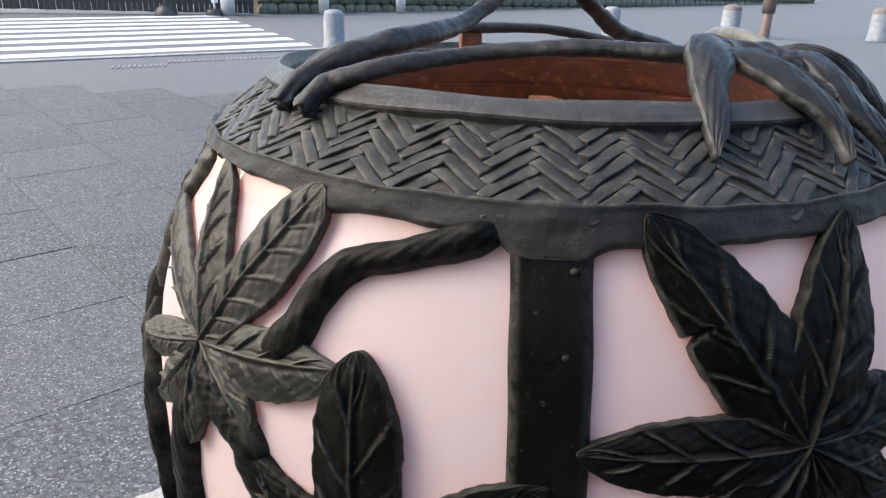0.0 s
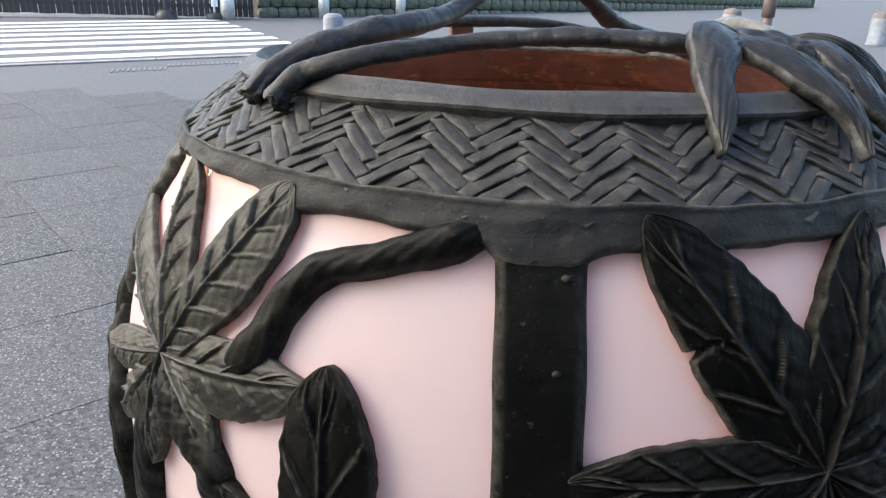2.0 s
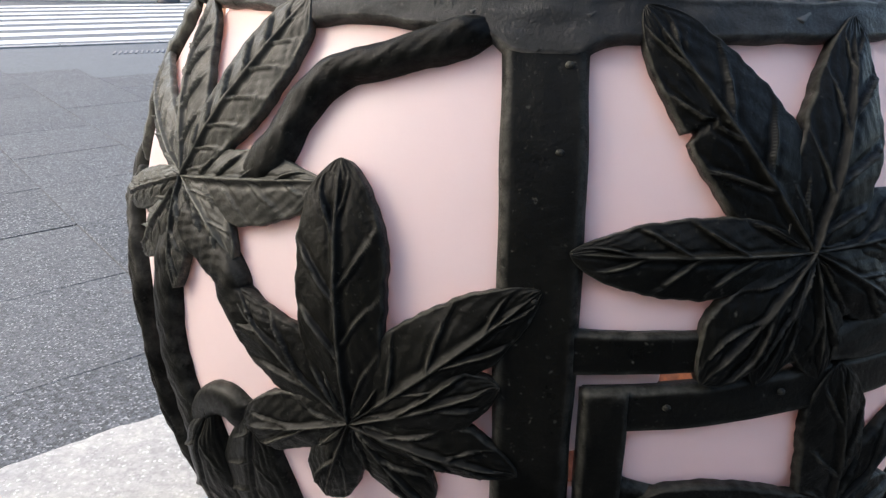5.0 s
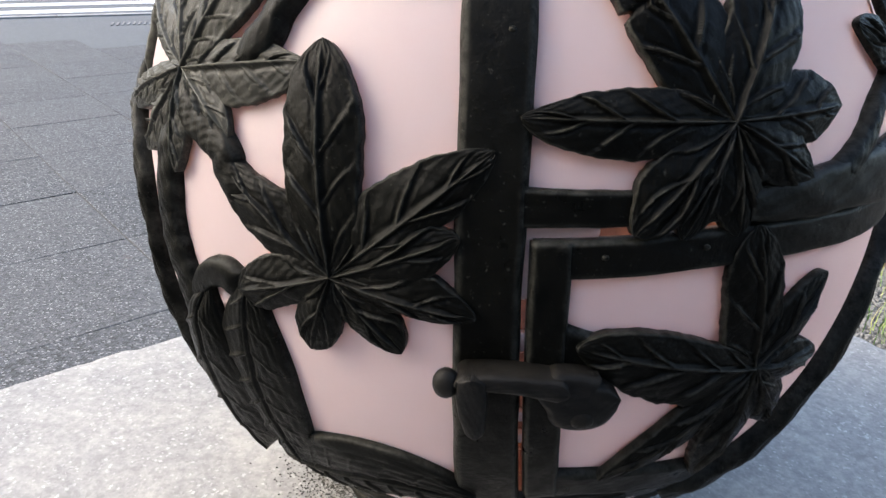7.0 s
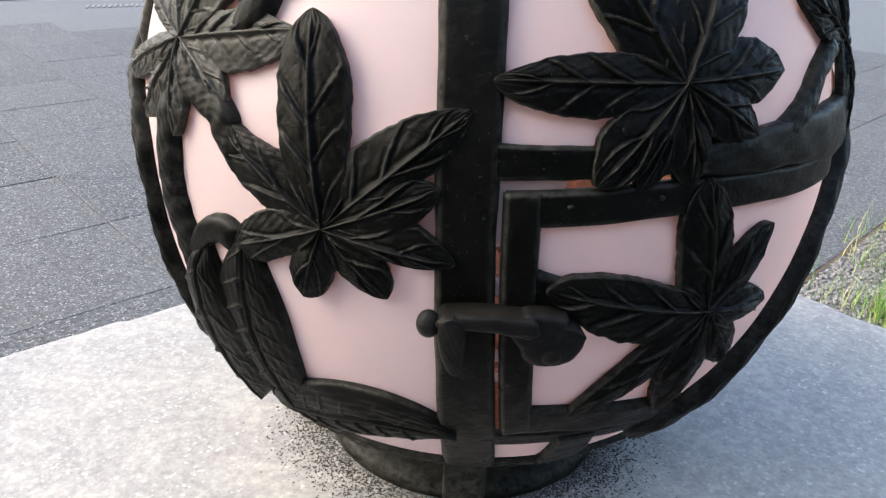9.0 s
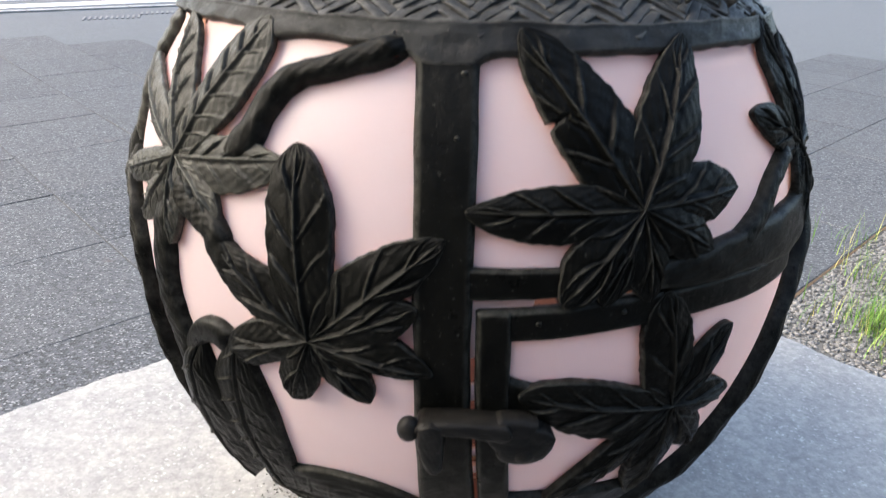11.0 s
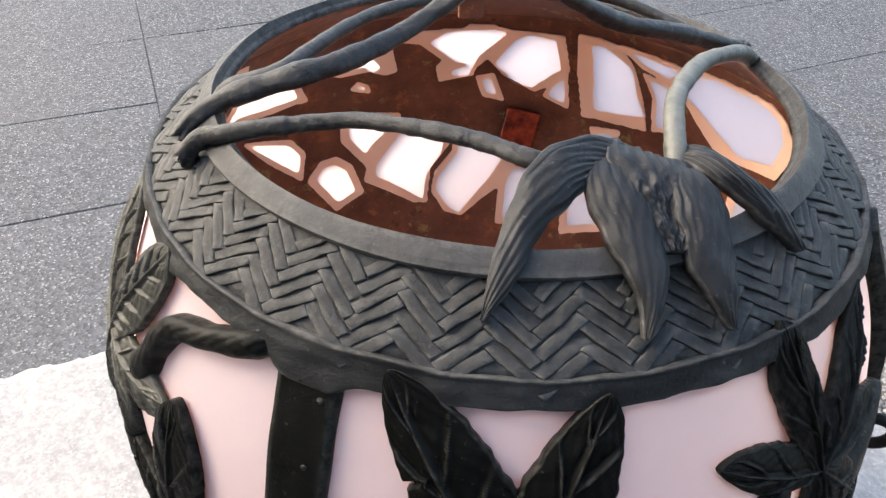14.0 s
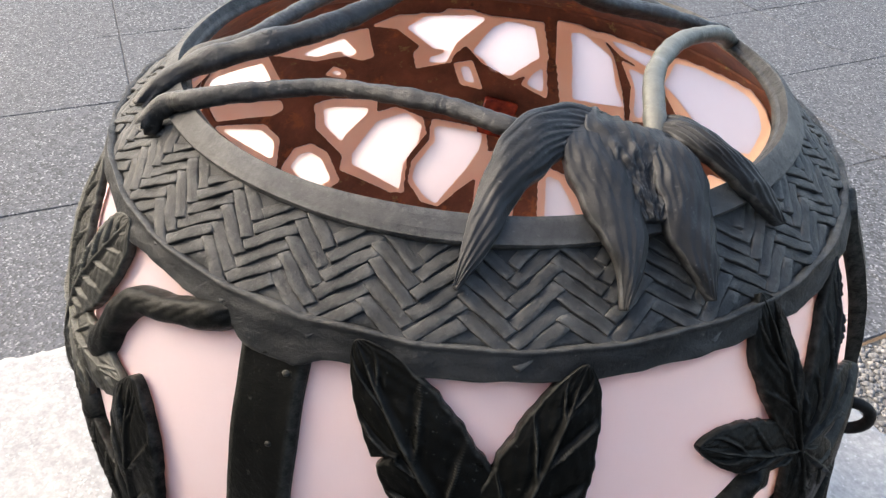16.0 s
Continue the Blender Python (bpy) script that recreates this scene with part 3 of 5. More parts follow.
# closed bottom and foot ring
_b = np.linspace(S_LOW + 0.001, -0.216, 30)
_p, _i = surf(np.zeros(30), _b, np.zeros(30)), surf(np.zeros(30), _b, np.full(30, -0.003))
pan = lathe("pan", [(-p[1], p[2]) for p in _p] + [(-p[1], p[2]) for p in _i[::-1]], (SHADED_BRONZE, COPPER), 96, True)
pan.polygons.foreach_set("material_index", np.repeat(np.array([0] * 30 + [1] * 30, dtype=np.int32), 96))
part("bottom_pan", pan, lantern)
part("foot_ring", lathe("foot_ring", [(0.130, 0.0), (0.131, 0.008), (0.126, 0.014), (0.104, 0.024), (0.090, 0.024), (0.086, 0.0)], SHADED_BRONZE, 96, True), lantern)

# front post, bars and the little door
post = strip("post", [(-6.9, 16.9), (-6.3, 11.0), (-6.0, 7.1), (-5.8, 2.5), (-5.5, -1.75), (-5.2, -4.8), (-4.5, -10.7), (-3.7, -16.0), (-3.0, -21.0)],
             [3.25, 3.15, 3.1, 3.0, 3.15, 3.35, 3.45, 3.4], 0.0030, "flat upright bronze bar", 9, 160, seed=3.0, lump=0.0010)
strip("cross_bar", [(-4.6, 4.3), (7.8, 4.35), (20, 4.4), (27, 4.2)], [1.75, 1.6, 1.55, 1.6], 0.0027, "", 8, seed=5.0)
strip("branch", [(20.0, 4.3), (27.5, 4.3), (35.5, 4.5), (45, 4.3), (55, 4.5), (66, 5.0), (80, 6.0)], [1.5, 2.4, 2.9, 3.4, 3.6, 3.0, 1.8], 0.0056, "broad bronze branch beside the star-shaped leaf", 4.0, 110, seed=6.0, knots=0.06)
DOOR_LINE = [(0.15, 2.9), (0.5, -1.8), (1.3, -6.9), (2.2, -10.6), (3.0, -13.1)]


def door_bar(line, width, seed, thick=0.0036):
    C = curve_pts(line, 70)
    q = relief(C[:, 0], C[:, 1] / 100, np.full(len(C), width / 200), lambda T, W: 0.001 + thick * np.maximum(1 - np.abs(W) ** 8, 0) ** 0.125 + 0.0005 * wobble(T * 9, W * 2, seed), 13)
    return mesh("door", q[0], q[1], (SHADED_BRONZE, COPPER), q[2])


door = part("door", door_bar(DOOR_LINE, 1.88, 1.0), lantern, "small bronze door with a leaf cast on it, shut")
for line, w, sd in (([(-1.6, 2.02), (9, 2.22), (18, 2.45), (28, 2.45), (40, 2.25), (50, 2.3)], 1.86, 2.0), ([(1.6, -12.0), (10, -12.2), (18, -12.6), (27, -13.2)], 2.4, 3.0)):
    part("door_rail", door_bar(line, w, sd, 0.0029), door)
# corner gusset of the door, behind its leaf
part("door_rail", door_bar([(0.2, -1.9), (3.6, -2.5), (9.0, -3.2)], 2.3, 4.0, 0.0024), door)
strip("cross_bar", [(-4, -14.6), (12, -14.6), (30, -15.4), (44, -15.2)], [1.4, 1.4], 0.0010, "", 7, seed=8.0)
strip("cross_bar", [(13.5, -14.6), (14.5, -21.0)], [2.6, 2.6], 0.003, "", 7, seed=9.0)
# open joints round the door: no panel lies behind them
for line in ([(-2.2, 3.5), (-2.2, 2.6), (-1.9, -4.0), (-1.0, -8.0), (0.2, -13.6), (1.6, -13.6), (0.6, -8.0), (-0.4, -4.0), (-0.4, 2.6)],
             [(3.6, 3.5), (3.6, 2.9), (28.0, 3.2), (28.0, 3.6)], [(0.0, -13.0), (27.0, -13.8), (27.0, -14.6), (0.0, -14.2)]):
    OUTLINES.append(np.array([(a, b / 100) for a, b in line]))

# small pits and studs left by the casting
for th, sv in ((-4.5, 14.7), (-5.0, 11.5), (-6.3, 6.2), (5.2, 2.3), (15.5, 2.6), (0.4, -8.2)):
    bm = bmesh.new()
    bmesh.ops.create_icosphere(bm, subdivisions=2, radius=0.0014, matrix=Matrix.Translation(surf(np.array(th), np.array(sv / 100), np.array(0.0039))) @ Matrix.Diagonal((1.2, 1, 1, 1)))
    part("stud", bm_mesh("stud", bm, SHADED_BRONZE, True), lantern)

# short feet under the posts
for th in (-3.4, 86.0, 176.0, -94.0):
    foot = box("foot", (0.032, 0.014, 0.075), SHADED_BRONZE, 0.003, (0, 0, 0.036), 2)
    part("foot", foot, lantern).matrix_basis = pose(0, 0, 0, 0, 0, th) @ pose(0, -0.150, 0.0, 0, 0, 0)

# leaves of the front
leaf((-21.5, 0.3), [(-24.5, 10.6, (1.7, 2.0, 2.15, 2.1, 1.55), (1.5, 1.75, 2.0, 2.0, 1.3)),
                    (-5.8, 6.6, (1.85, 2.15, 2.25, 1.8, 1.0), (0.8, 0.95, 1.1, 1.2, 0.75)),
                    (-8.6, 2.9, 1.6, 1.6),
                    (-6.6, -0.8, (1.3, 1.4, 1.55, 1.5, 0.85), (0.9, 0.8, 0.75, 0.75, 0.45)),
                    (-14.0, -3.1, (1.0, 1.1, 1.2, 1.3, 0.85), (1.1, 1.25, 1.25, 1.0, 0.6)),
                    (-24.5, -3.9, (0.9, 1.05, 1.2, 1.2, 0.9), (1.0, 1.15, 1.3, 1.35, 0.95)),
                    (-34.4, -1.9, (1.0, 1.1, 1.2, 1.3, 1.0), (1.3, 1.5, 1.6, 1.5, 1.0)),
                    (-36.4, 4.6, (1.5, 1.65, 1.75, 1.7, 1.4), (1.25, 1.4, 1.55, 1.0, 0.55))], "five-lobed bronze leaf with a broad upright lobe", lift=0.0009)
long_leaf([(-41.6, -2.6), (-43.6, -6.0), (-44.0, -10.5), (-41.5, -15.6)], 6.6, 5, "fibrous bronze leaf beside the long one", 2.6, 0.004)
long_leaf([(-32.8, -0.6), (-34.4, -4.5), (-34.7, -8.6), (-33.0, -14.6)], 5.4, 8, "long drooping bronze leaf", 2.6)
long_leaf([(-41.0, -15.6), (-28.0, -14.3), (-18.0, -13.1), (-5.5, -13.5)], 5.8, 9, "long bronze leaf lying along the foot", 2.2)
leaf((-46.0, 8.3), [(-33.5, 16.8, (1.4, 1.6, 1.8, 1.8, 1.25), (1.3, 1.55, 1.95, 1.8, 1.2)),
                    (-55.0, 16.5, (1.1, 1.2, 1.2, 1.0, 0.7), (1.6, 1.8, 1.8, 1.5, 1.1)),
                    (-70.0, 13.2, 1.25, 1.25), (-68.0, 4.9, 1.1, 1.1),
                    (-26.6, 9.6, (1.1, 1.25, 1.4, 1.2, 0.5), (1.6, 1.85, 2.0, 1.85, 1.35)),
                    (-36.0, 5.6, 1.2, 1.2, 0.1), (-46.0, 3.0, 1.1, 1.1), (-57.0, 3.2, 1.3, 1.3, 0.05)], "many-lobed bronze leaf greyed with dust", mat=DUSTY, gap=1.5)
leaf((17.3, 7.9), [(2.6, 16.9, (1.5, 1.8, 1.7, 1.35, 0.85), (2.5, 2.85, 2.6, 2.2, 1.45), 0.0, 0.56),
                   (26.7, 16.6, (1.7, 1.85, 1.9, 1.45, 0.85), (1.95, 2.3, 2.35, 1.85, 1.2)),
                   (33.0, 8.3, (1.6, 1.75, 1.95, 1.9, 1.2), (1.35, 1.5, 1.6, 1.45, 0.65)),
                   (-3.7, 8.0, (1.3, 1.5, 1.65, 1.5, 1.0), (1.25, 1.45, 1.5, 1.2, 0.6)),
                   (7.6, 3.3, (1.2, 1.3, 1.4, 1.4, 1.0), (1.35, 1.5, 1.65, 1.7, 1.0)),
                   (12.7, 3.0, 1.35, 1.35), (18.8, 3.0, 1.5, 1.5), (28.0, 5.2, 1.5, 1.5)], "large star-shaped bronze leaf with a notched lobe", lift=0.0009)
leaf((54.7, 9.1), [(39.6, 12.0, (0.9, 1.05, 1.15, 0.95, 0.5), (1.3, 1.5, 1.6, 1.35, 0.85)),
                   (50.0, 17.6, (0.9, 1.05, 1.4, 1.45, 0.8), (1.4, 1.5, 1.5, 1.4, 1.0)),
                   (69.0, 16.4, 1.5, 1.5, -0.05), (73.0, 9.0, 1.7, 1.7), (57.0, 2.8, 1.4, 1.4), (67.0, 3.4, 1.5, 1.5)],
     "bronze leaf with a small pointed side lobe")
leaf((25.0, -4.2), [(21.5, 3.4, (1.65, 1.95, 2.0, 1.95, 1.35), (1.7, 1.85, 1.7, 1.6, 1.0)),
                    (3.5, -2.0, (2.2, 2.6, 2.6, 2.0, 1.1), (1.0, 1.2, 1.45, 1.5, 1.05)),
                    (9.5, -11.2, 1.6, (0.9, 1.0, 1.05, 0.8, 0.4)),
                    (34.0, 0.2, (1.05, 1.15, 1.3, 1.25, 0.8), (1.7, 1.8, 1.7, 1.3, 0.7)),
                    (25.0, -12.8, 1.7, 1.7), (37.5, -5.0, 1.3, 1.3), (34.6, -9.4, 1.4, 1.4)],
     "bronze leaf cast on the little door", lift=0.0009)
# branches of the front
strip("branch", [(-12.2, 16.1), (-16.0, 15.5), (-19.8, 15.0), (-22.0, 14.65), (-26.0, 14.2), (-28.2, 13.7), (-30.0, 12.9), (-31.5, 11.8), (-32.6, 10.6), (-36.0, 8.8)],
      [1.0, 1.4, 1.4, 1.2, 1.35, 1.3, 1.44, 1.46, 1.7, 1.7], 0.0078, "", 2.4, 110, seed=11.0, knots=0.06)
strip("branch", [(-46.0, 6.8), (-42.0, 5.9), (-37.5, 5.1), (-35.6, 4.0), (-32.5, 3.0)], [1.9, 1.8, 1.9, 2.0], 0.0062, "", 2.6, seed=12.0, knots=0.07)
strip("branch", [(-48.6, 5.6), (-49.0, 1.8), (-48.8, -0.6), (-46.8, -3.2), (-44.6, -6.0)], [1.9, 2.1, 2.1, 2.0], 0.0065, "", 2.6, 90, seed=13.0, knots=0.07)
strip("branch", [(-45.2, -5.0), (-43.4, -3.2), (-40.6, -2.0), (-37.5, -1.6), (-35.0, -2.0)], [1.1, 1.6, 2.0], 0.005, "", 2.6, seed=14.0)
strip("branch", [(33.0, 4.7), (36.5, 5.5), (40.0, 6.6), (43.5, 8.0), (50.0, 9.2)], [1.8, 1.35, 1.1, 1.3], 0.0055, "", 2.4, seed=15.0, knots=0.06)
strip("branch", [(69.0, 5.0), (60.0, 0.0), (52.0, -4.5), (45.0, -9.5), (36.0, -14.0), (26.0, -17.0)], [1.6, 1.9, 2.2, 2.4], 0.009, "", 2.6, 90, seed=16.0, knots=0.16)
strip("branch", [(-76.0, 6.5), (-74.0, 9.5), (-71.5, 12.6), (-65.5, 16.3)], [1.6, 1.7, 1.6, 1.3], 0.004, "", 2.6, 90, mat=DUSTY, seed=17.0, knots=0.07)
# leaves and branches of the sides
strip("branch", [(-71.0, 6.0), (-64.0, 3.0), (-61.0, 0.5), (-58.4, -4.0), (-56.0, -8.0), (-51.0, -12.0)], [1.5, 1.0, 1.5, 0.9, 1.2, 0.8], 0.007, "", 2.6, 80, seed=33.0, knots=0.16)
strip("branch", [(-80.0, 8.0), (-78.0, 0.0), (-76.0, -8.0), (-70.0, -15.0)], [2.2, 2.6, 2.2], 0.009, "", 2.4, 60, seed=34.0, knots=0.16)
leaf((-91.0, 9.0), [(-84.0, 13.0, 1.2, 1.2), (-90.0, 16.5, 1.5, 1.5), (-101.0, 14.5, 1.5, 1.5), (-92.0, 1.0, 1.5, 1.5)], "", 0.6)
leaf((72.0, -4.0), [(60.0, -1.0, 1.6, 1.6), (70.0, 3.0, 1.6, 1.6), (84.0, 2.0, 1.7, 1.7), (84.0, -8.0, 1.7, 1.7), (70.0, -12.0, 1.7, 1.7), (58.0, -8.0, 1.6, 1.6)], "", 0.6)
leaf((95.0, 8.0), [(84.0, 12.0, 1.7, 1.7), (95.0, 16.5, 1.7, 1.7), (96.0, 0.0, 1.7, 1.7), (85.0, 4.0, 1.6, 1.6)], "", 0.6)
strip("post", [(84.0, 16.5), (86.0, 6.0), (88.0, -5.0), (89.0, -20.0)], [2.6, 2.6], 0.007, "", 8, seed=23.0)
strip("branch", [(58.0, -13.5), (75.0, -14.5), (100.0, -14.0)], [2.0, 2.0], 0.009, "", 2.4, seed=28.0, knots=0.07)
strip("branch", [(-58.0, -13.5), (-80.0, -14.5), (-100.0, -14.5)], [2.0, 2.0], 0.009, "", 2.4, seed=29.0, knots=0.07)

# openings pierced through the back, each with a larger straight-cut panel behind it
BACK_FROM = 100.0
OPENINGS, PANELS = [], []


def opening(*corners, rim=0.85, hole=None):
    """A panel with the given corners (degrees, cm) and the hole it covers, which keeps clear of the panel's edge by rim or has corners of its own."""
    P = np.array(corners, float)
    P[:, 0] = np.where(P[:, 0] > 0, P[:, 0] - 360, P[:, 0])
    P[:, 1] = np.minimum(P[:, 1], 16.3)
    PANELS.append(P)
    if hole:
        Q = np.array(hole, float)
        Q[:, 0] = np.where(Q[:, 0] > 0, Q[:, 0] - 360, Q[:, 0])
        OPENINGS.append(Q)
        return
    U = np.stack([np.radians(P[:, 0]) * 25, P[:, 1]], 1)
    e = np.roll(U, -1, 0) - U
    turn = np.sign(np.sum(U[:, 0] * np.roll(U, -1, 0)[:, 1] - U[:, 1] * np.roll(U, -1, 0)[:, 0]))
    nrm = turn * np.stack([-e[:, 1], e[:, 0]], 1) / np.linalg.norm(e, axis=1)[:, None]
    was = np.roll(nrm, 1, 0)
    inset = min(rim, 0.36 * np.linalg.norm(U - U.mean(0), axis=1).min())
    step = inset * (nrm + was) / np.maximum(1 + np.sum(nrm * was, 1), 0.35)[:, None]
    U = U + step
    OPENINGS.append(np.stack([np.degrees(U[:, 0] / 25), U[:, 1]], 1))


# upper row
opening((-92.5, 13.8), (-115.5, 12.8), (-120.5, 8.8), (-109, 9), (-100, 9.8))
opening((-116, 12.8), (-132.5, 13.5), (-139.5, 13.9), (-142, 10.1), (-139, 9.8), (-135, 10.6), (-127.5, 10.7),
        hole=[(-123.5, 11.9), (-134, 13), (-138, 10.9), (-135.5, 10.3), (-133.5, 11.4), (-128, 11.1)])
opening((-140, 14.1), (-145.5, 15.2), (-165.5, 15.7), (-170.5, 15.1), (-159, 9.3), (-156.5, 9.5), (-146.5, 13.5),
        hole=[(-148.5, 13.6), (-152.5, 15.1), (-164.5, 15.4), (-167.5, 15.1), (-159.5, 10.9), (-156, 10.7)])
opening((-157.5, 15.9), (-164.5, 15.9), (-164.5, 14.4), (-161.5, 11.7), (-160, 9.1), (-152, 8.3), (-151, 10.3), (-155, 12.7),
        hole=[(-160.5, 15.2), (-163.5, 15.1), (-159, 9.1), (-154.5, 9.1), (-155, 9.8), (-158, 10.3)])
opening((-162.5, 11.7), (-167.5, 15.4), (179, 15.4), (177.5, 10.9), (-178.5, 8.7), (-174.5, 7.5), (-167, 9.3),
        hole=[(-164.5, 10.7), (-169, 14.1), (-172.5, 15.1), (-179, 14.7), (179.5, 10.9), (-174, 8), (-169.5, 8.2), (-167.5, 9.6)])
opening((-178, 8.8), (178, 10.7), (177, 5.9), (-176.5, 7.1))
opening((-160.5, 9), (-165, 9.5), (-168, 5.9), (-162.5, 6.4))
opening((176, 15.9), (171.5, 16), (165.5, 15.5), (162.5, 13.5), (160, 9.5), (158.5, 5.9), (166.5, 5.6), (174, 5.5), (176, 11.4),
        hole=[(172.5, 14.9), (169.5, 15.2), (162.5, 13), (161.5, 9.8), (159, 7.5), (165, 6.9), (171.5, 6.6)])
opening((166, 15.7), (153, 15.4), (147, 15.2), (153.5, 12.5), (160.5, 13.5))
opening((160.5, 13), (153.5, 12.5), (151, 9.8), (154, 6.7), (157.5, 6.1), (158, 10.4))
opening((152.5, 12.8), (146, 15.7), (135, 16), (125, 16.3), (120.5, 15.5), (119, 13.5), (126, 8.3), (141, 6.7), (147, 9.3),
        hole=[(150, 11.9), (146.5, 15.1), (141.5, 15.5), (127, 15.7), (123, 15.2), (123, 13), (127, 9.5), (136, 8), (142.5, 9.5), (147, 11.1)])
opening((118, 13), (103, 13), (104, 5), (116, 7))
# lower row
opening((-101.5, 9.5), (-120.5, 6.9), (-121, 5.8), (-118, 5.5), (-104, 7.4))
opening((-103, 7.1), (-116.5, 4.8), (-120, 2.6), (-118.5, -0.6), (-110.5, 3))
opening((-130.5, 8.7), (-132.5, 9.6), (-135.5, 8.8), (-136, 7.7))
opening((-119.5, -0.8), (-123.5, 1), (-127.5, 1), (-131.5, -0.6), (-134, -4.2), (-126, -5.5))
opening((-128.5, 5.5), (-133, 5.6), (-143.5, 4.7), (-143.5, 3), (-137.5, 0.5), (-135, -1.3), (-129, 2.4))
opening((-143.5, 3.2), (-148, 3.7), (-154.5, 2.2), (-155.5, 0.3), (-151, -2.5), (-150, -6.7), (-146.5, -6.6), (-134, -2.9), (-136, 0.3),
        hole=[(-137, -2.5), (-137, -1.4), (-143.5, 2.2), (-150.5, 3), (-154.5, 1.3), (-153.5, -0.8), (-150, -3.2), (-149, -6.4)])
opening((-156.5, 2.1), (-169.5, 1.1), (-170.5, -1.1), (-168.5, -4.6), (-159, -8.6), (-154.5, -8), (-151, -5.4), (-152, -3), (-156, -0.6),
        hole=[(-157, 1.3), (-169, 0.7), (-168.5, -1.4), (-165.5, -4), (-158.5, -8.3), (-155.5, -7.5), (-152, -5.1), (-153, -3.4), (-157.5, -0.6)])
opening((-168, -9.3), (-168, -3.8), (-170, -1.6), (-175, -0.9), (-178, -3), (-179, -9.9))
opening((177, -1.9), (170, -2.4), (161.5, -6.9), (174.5, -9.3))
opening((172, 4.5), (164.5, 5), (165, 2.7), (170.5, 2.7))
opening((149, 5.5), (141, 5), (147, 0), (158, 1.4))
opening((157, -1), (146, -1.6), (142, -8), (155, -8))
opening((137, 4.8), (120, 6), (112, 0), (124, -5), (136, -3))


def within(shapes, TH, S):
    """Which places of the chart lie in one of the shapes."""
    hit = np.zeros(TH.shape, dtype=bool)
    for P in shapes:
        for turn in (0, 360):
            inside = np.zeros(TH.shape, dtype=bool)
            for (x0, y0), (x1, y1) in zip(P, np.roll(P, -1, 0)):
                y = S * 100
                if y0 != y1:
                    inside ^= ((y0 > y) != (y1 > y)) & (TH - turn < x0 + (y - y0) * (x1 - x0) / (y1 - y0))
            hit |= inside
    return hit


# ---- the liner: pink panels glued behind the openings, each a little larger than its opening ----
def liner_panels():
    nt, ns = 1080, 290
    th, s = np.arange(nt) / 3.0 - 180, np.linspace(-0.215, 0.168, ns)
    metal = np.zeros((ns, nt))
    for poly in OUTLINES:
        for turn in (-360, 0, 360):
            p = poly + (turn, 0)
            if p[:, 0].max() < -180 or p[:, 0].min() > 180:
                continue
            for j, sv in enumerate(s):
                a, b = p, np.roll(p, -1, 0)
                hit = (a[:, 1] > sv) != (b[:, 1] > sv)
                if hit.any():
                    x = np.sort(a[hit, 0] + (sv - a[hit, 1]) / (b[hit, 1] - a[hit, 1]) * (b[hit, 0] - a[hit, 0]))
                    for x0, x1 in zip(x[::2], x[1::2]):
                        metal[j, (th >= x0) & (th <= x1)] = 1
    TT, SS = np.meshgrid(th, s)
    rear = np.abs(TT) > BACK_FROM
    metal[rear] = 1
    metal[rear & within(OPENINGS, TT, SS)] = 0

    def blurred(q, reach, passes):
        k = np.exp(-np.linspace(-1.9, 1.9, 2 * reach + 1) ** 2)
        k /= k.sum()
        for _ in range(passes):
            q = np.apply_along_axis(lambda c: np.convolve(np.concatenate([c[-reach:], c, c[:reach]]), k, "valid"), 1, q)
            q = np.apply_along_axis(lambda c: np.convolve(np.pad(c, reach, mode="edge"), k, "valid"), 0, q)
        return q

    CUT = 0.955
    field = blurred(metal, 6, 2)
    field[rear] = blurred(metal, 3, 2)[rear]
    bare = np.where(rear, blurred(1.0 - within(PANELS, TT, SS), 3, 1) * 2 * CUT, field)

    def cut(keep_low, level, h, field=field):
        """The cells on the wanted side of a level, with their edge drawn to it."""
        right = np.roll(field, -1, 1)
        mean = (field[:-1] + right[:-1] + field[1:] + right[1:]) / 4
        keep = mean < level if keep_low else mean > level
        gs, gt = np.gradient(field)
        g2 = np.maximum(gs ** 2 + gt ** 2, 1e-4)
        push = np.clip((field - level) / g2, -40, 40)
        mv_s, mv_t = np.clip(push * gs, -0.9, 0.9), np.clip(push * gt, -0.9, 0.9)
        pad = np.pad(keep, ((1, 1), (0, 0)))
        edge = ~(pad[1:, :] & pad[:-1, :] & np.roll(pad, 1, 1)[1:, :] & np.roll(pad, 1, 1)[:-1, :])
        S = s[:, None] - np.where(edge, mv_s, 0) * (s[1] - s[0])
        TH = th[None, :] - np.where(edge, mv_t, 0) / 3.0
        return keep, surf(TH, S, h + 0 * TH)

    keep, pts = cut(True, CUT, np.where(rear, -0.0036, -0.0014), bare)
    # the panels' overlap on the metal, seen from inside; its orange paints their glow
    low, _ = cut(True, CUT, 0.0, bare)
    high, rim_pts = cut(False, 0.43, -0.0044)
    _, out_pts = cut(True, CUT, -0.0044, bare)
    border = low & high
    verts, faces, ids = [], [], {}
    for y, x in zip(*np.nonzero(border)):
        q = []
        for yy, xx in ((y, x), (y, (x + 1) % nt), (y + 1, (x + 1) % nt), (y + 1, x)):
            if (yy, xx) not in ids:
                ids[(yy, xx)] = len(verts)
                verts.append(rim_pts[yy, xx] if field[yy, xx] < 0.62 and bare[yy, xx] < 0.7 * CUT else out_pts[yy, xx])
            q.append(ids[(yy, xx)])
        faces.append(tuple(q))
    tagged(part("glue_border", mesh("glue_border", verts, faces, ORANGE), lantern, "orange-brown border where the panels overlap the metal, coloured for light glowing through them"), kind="stuff")
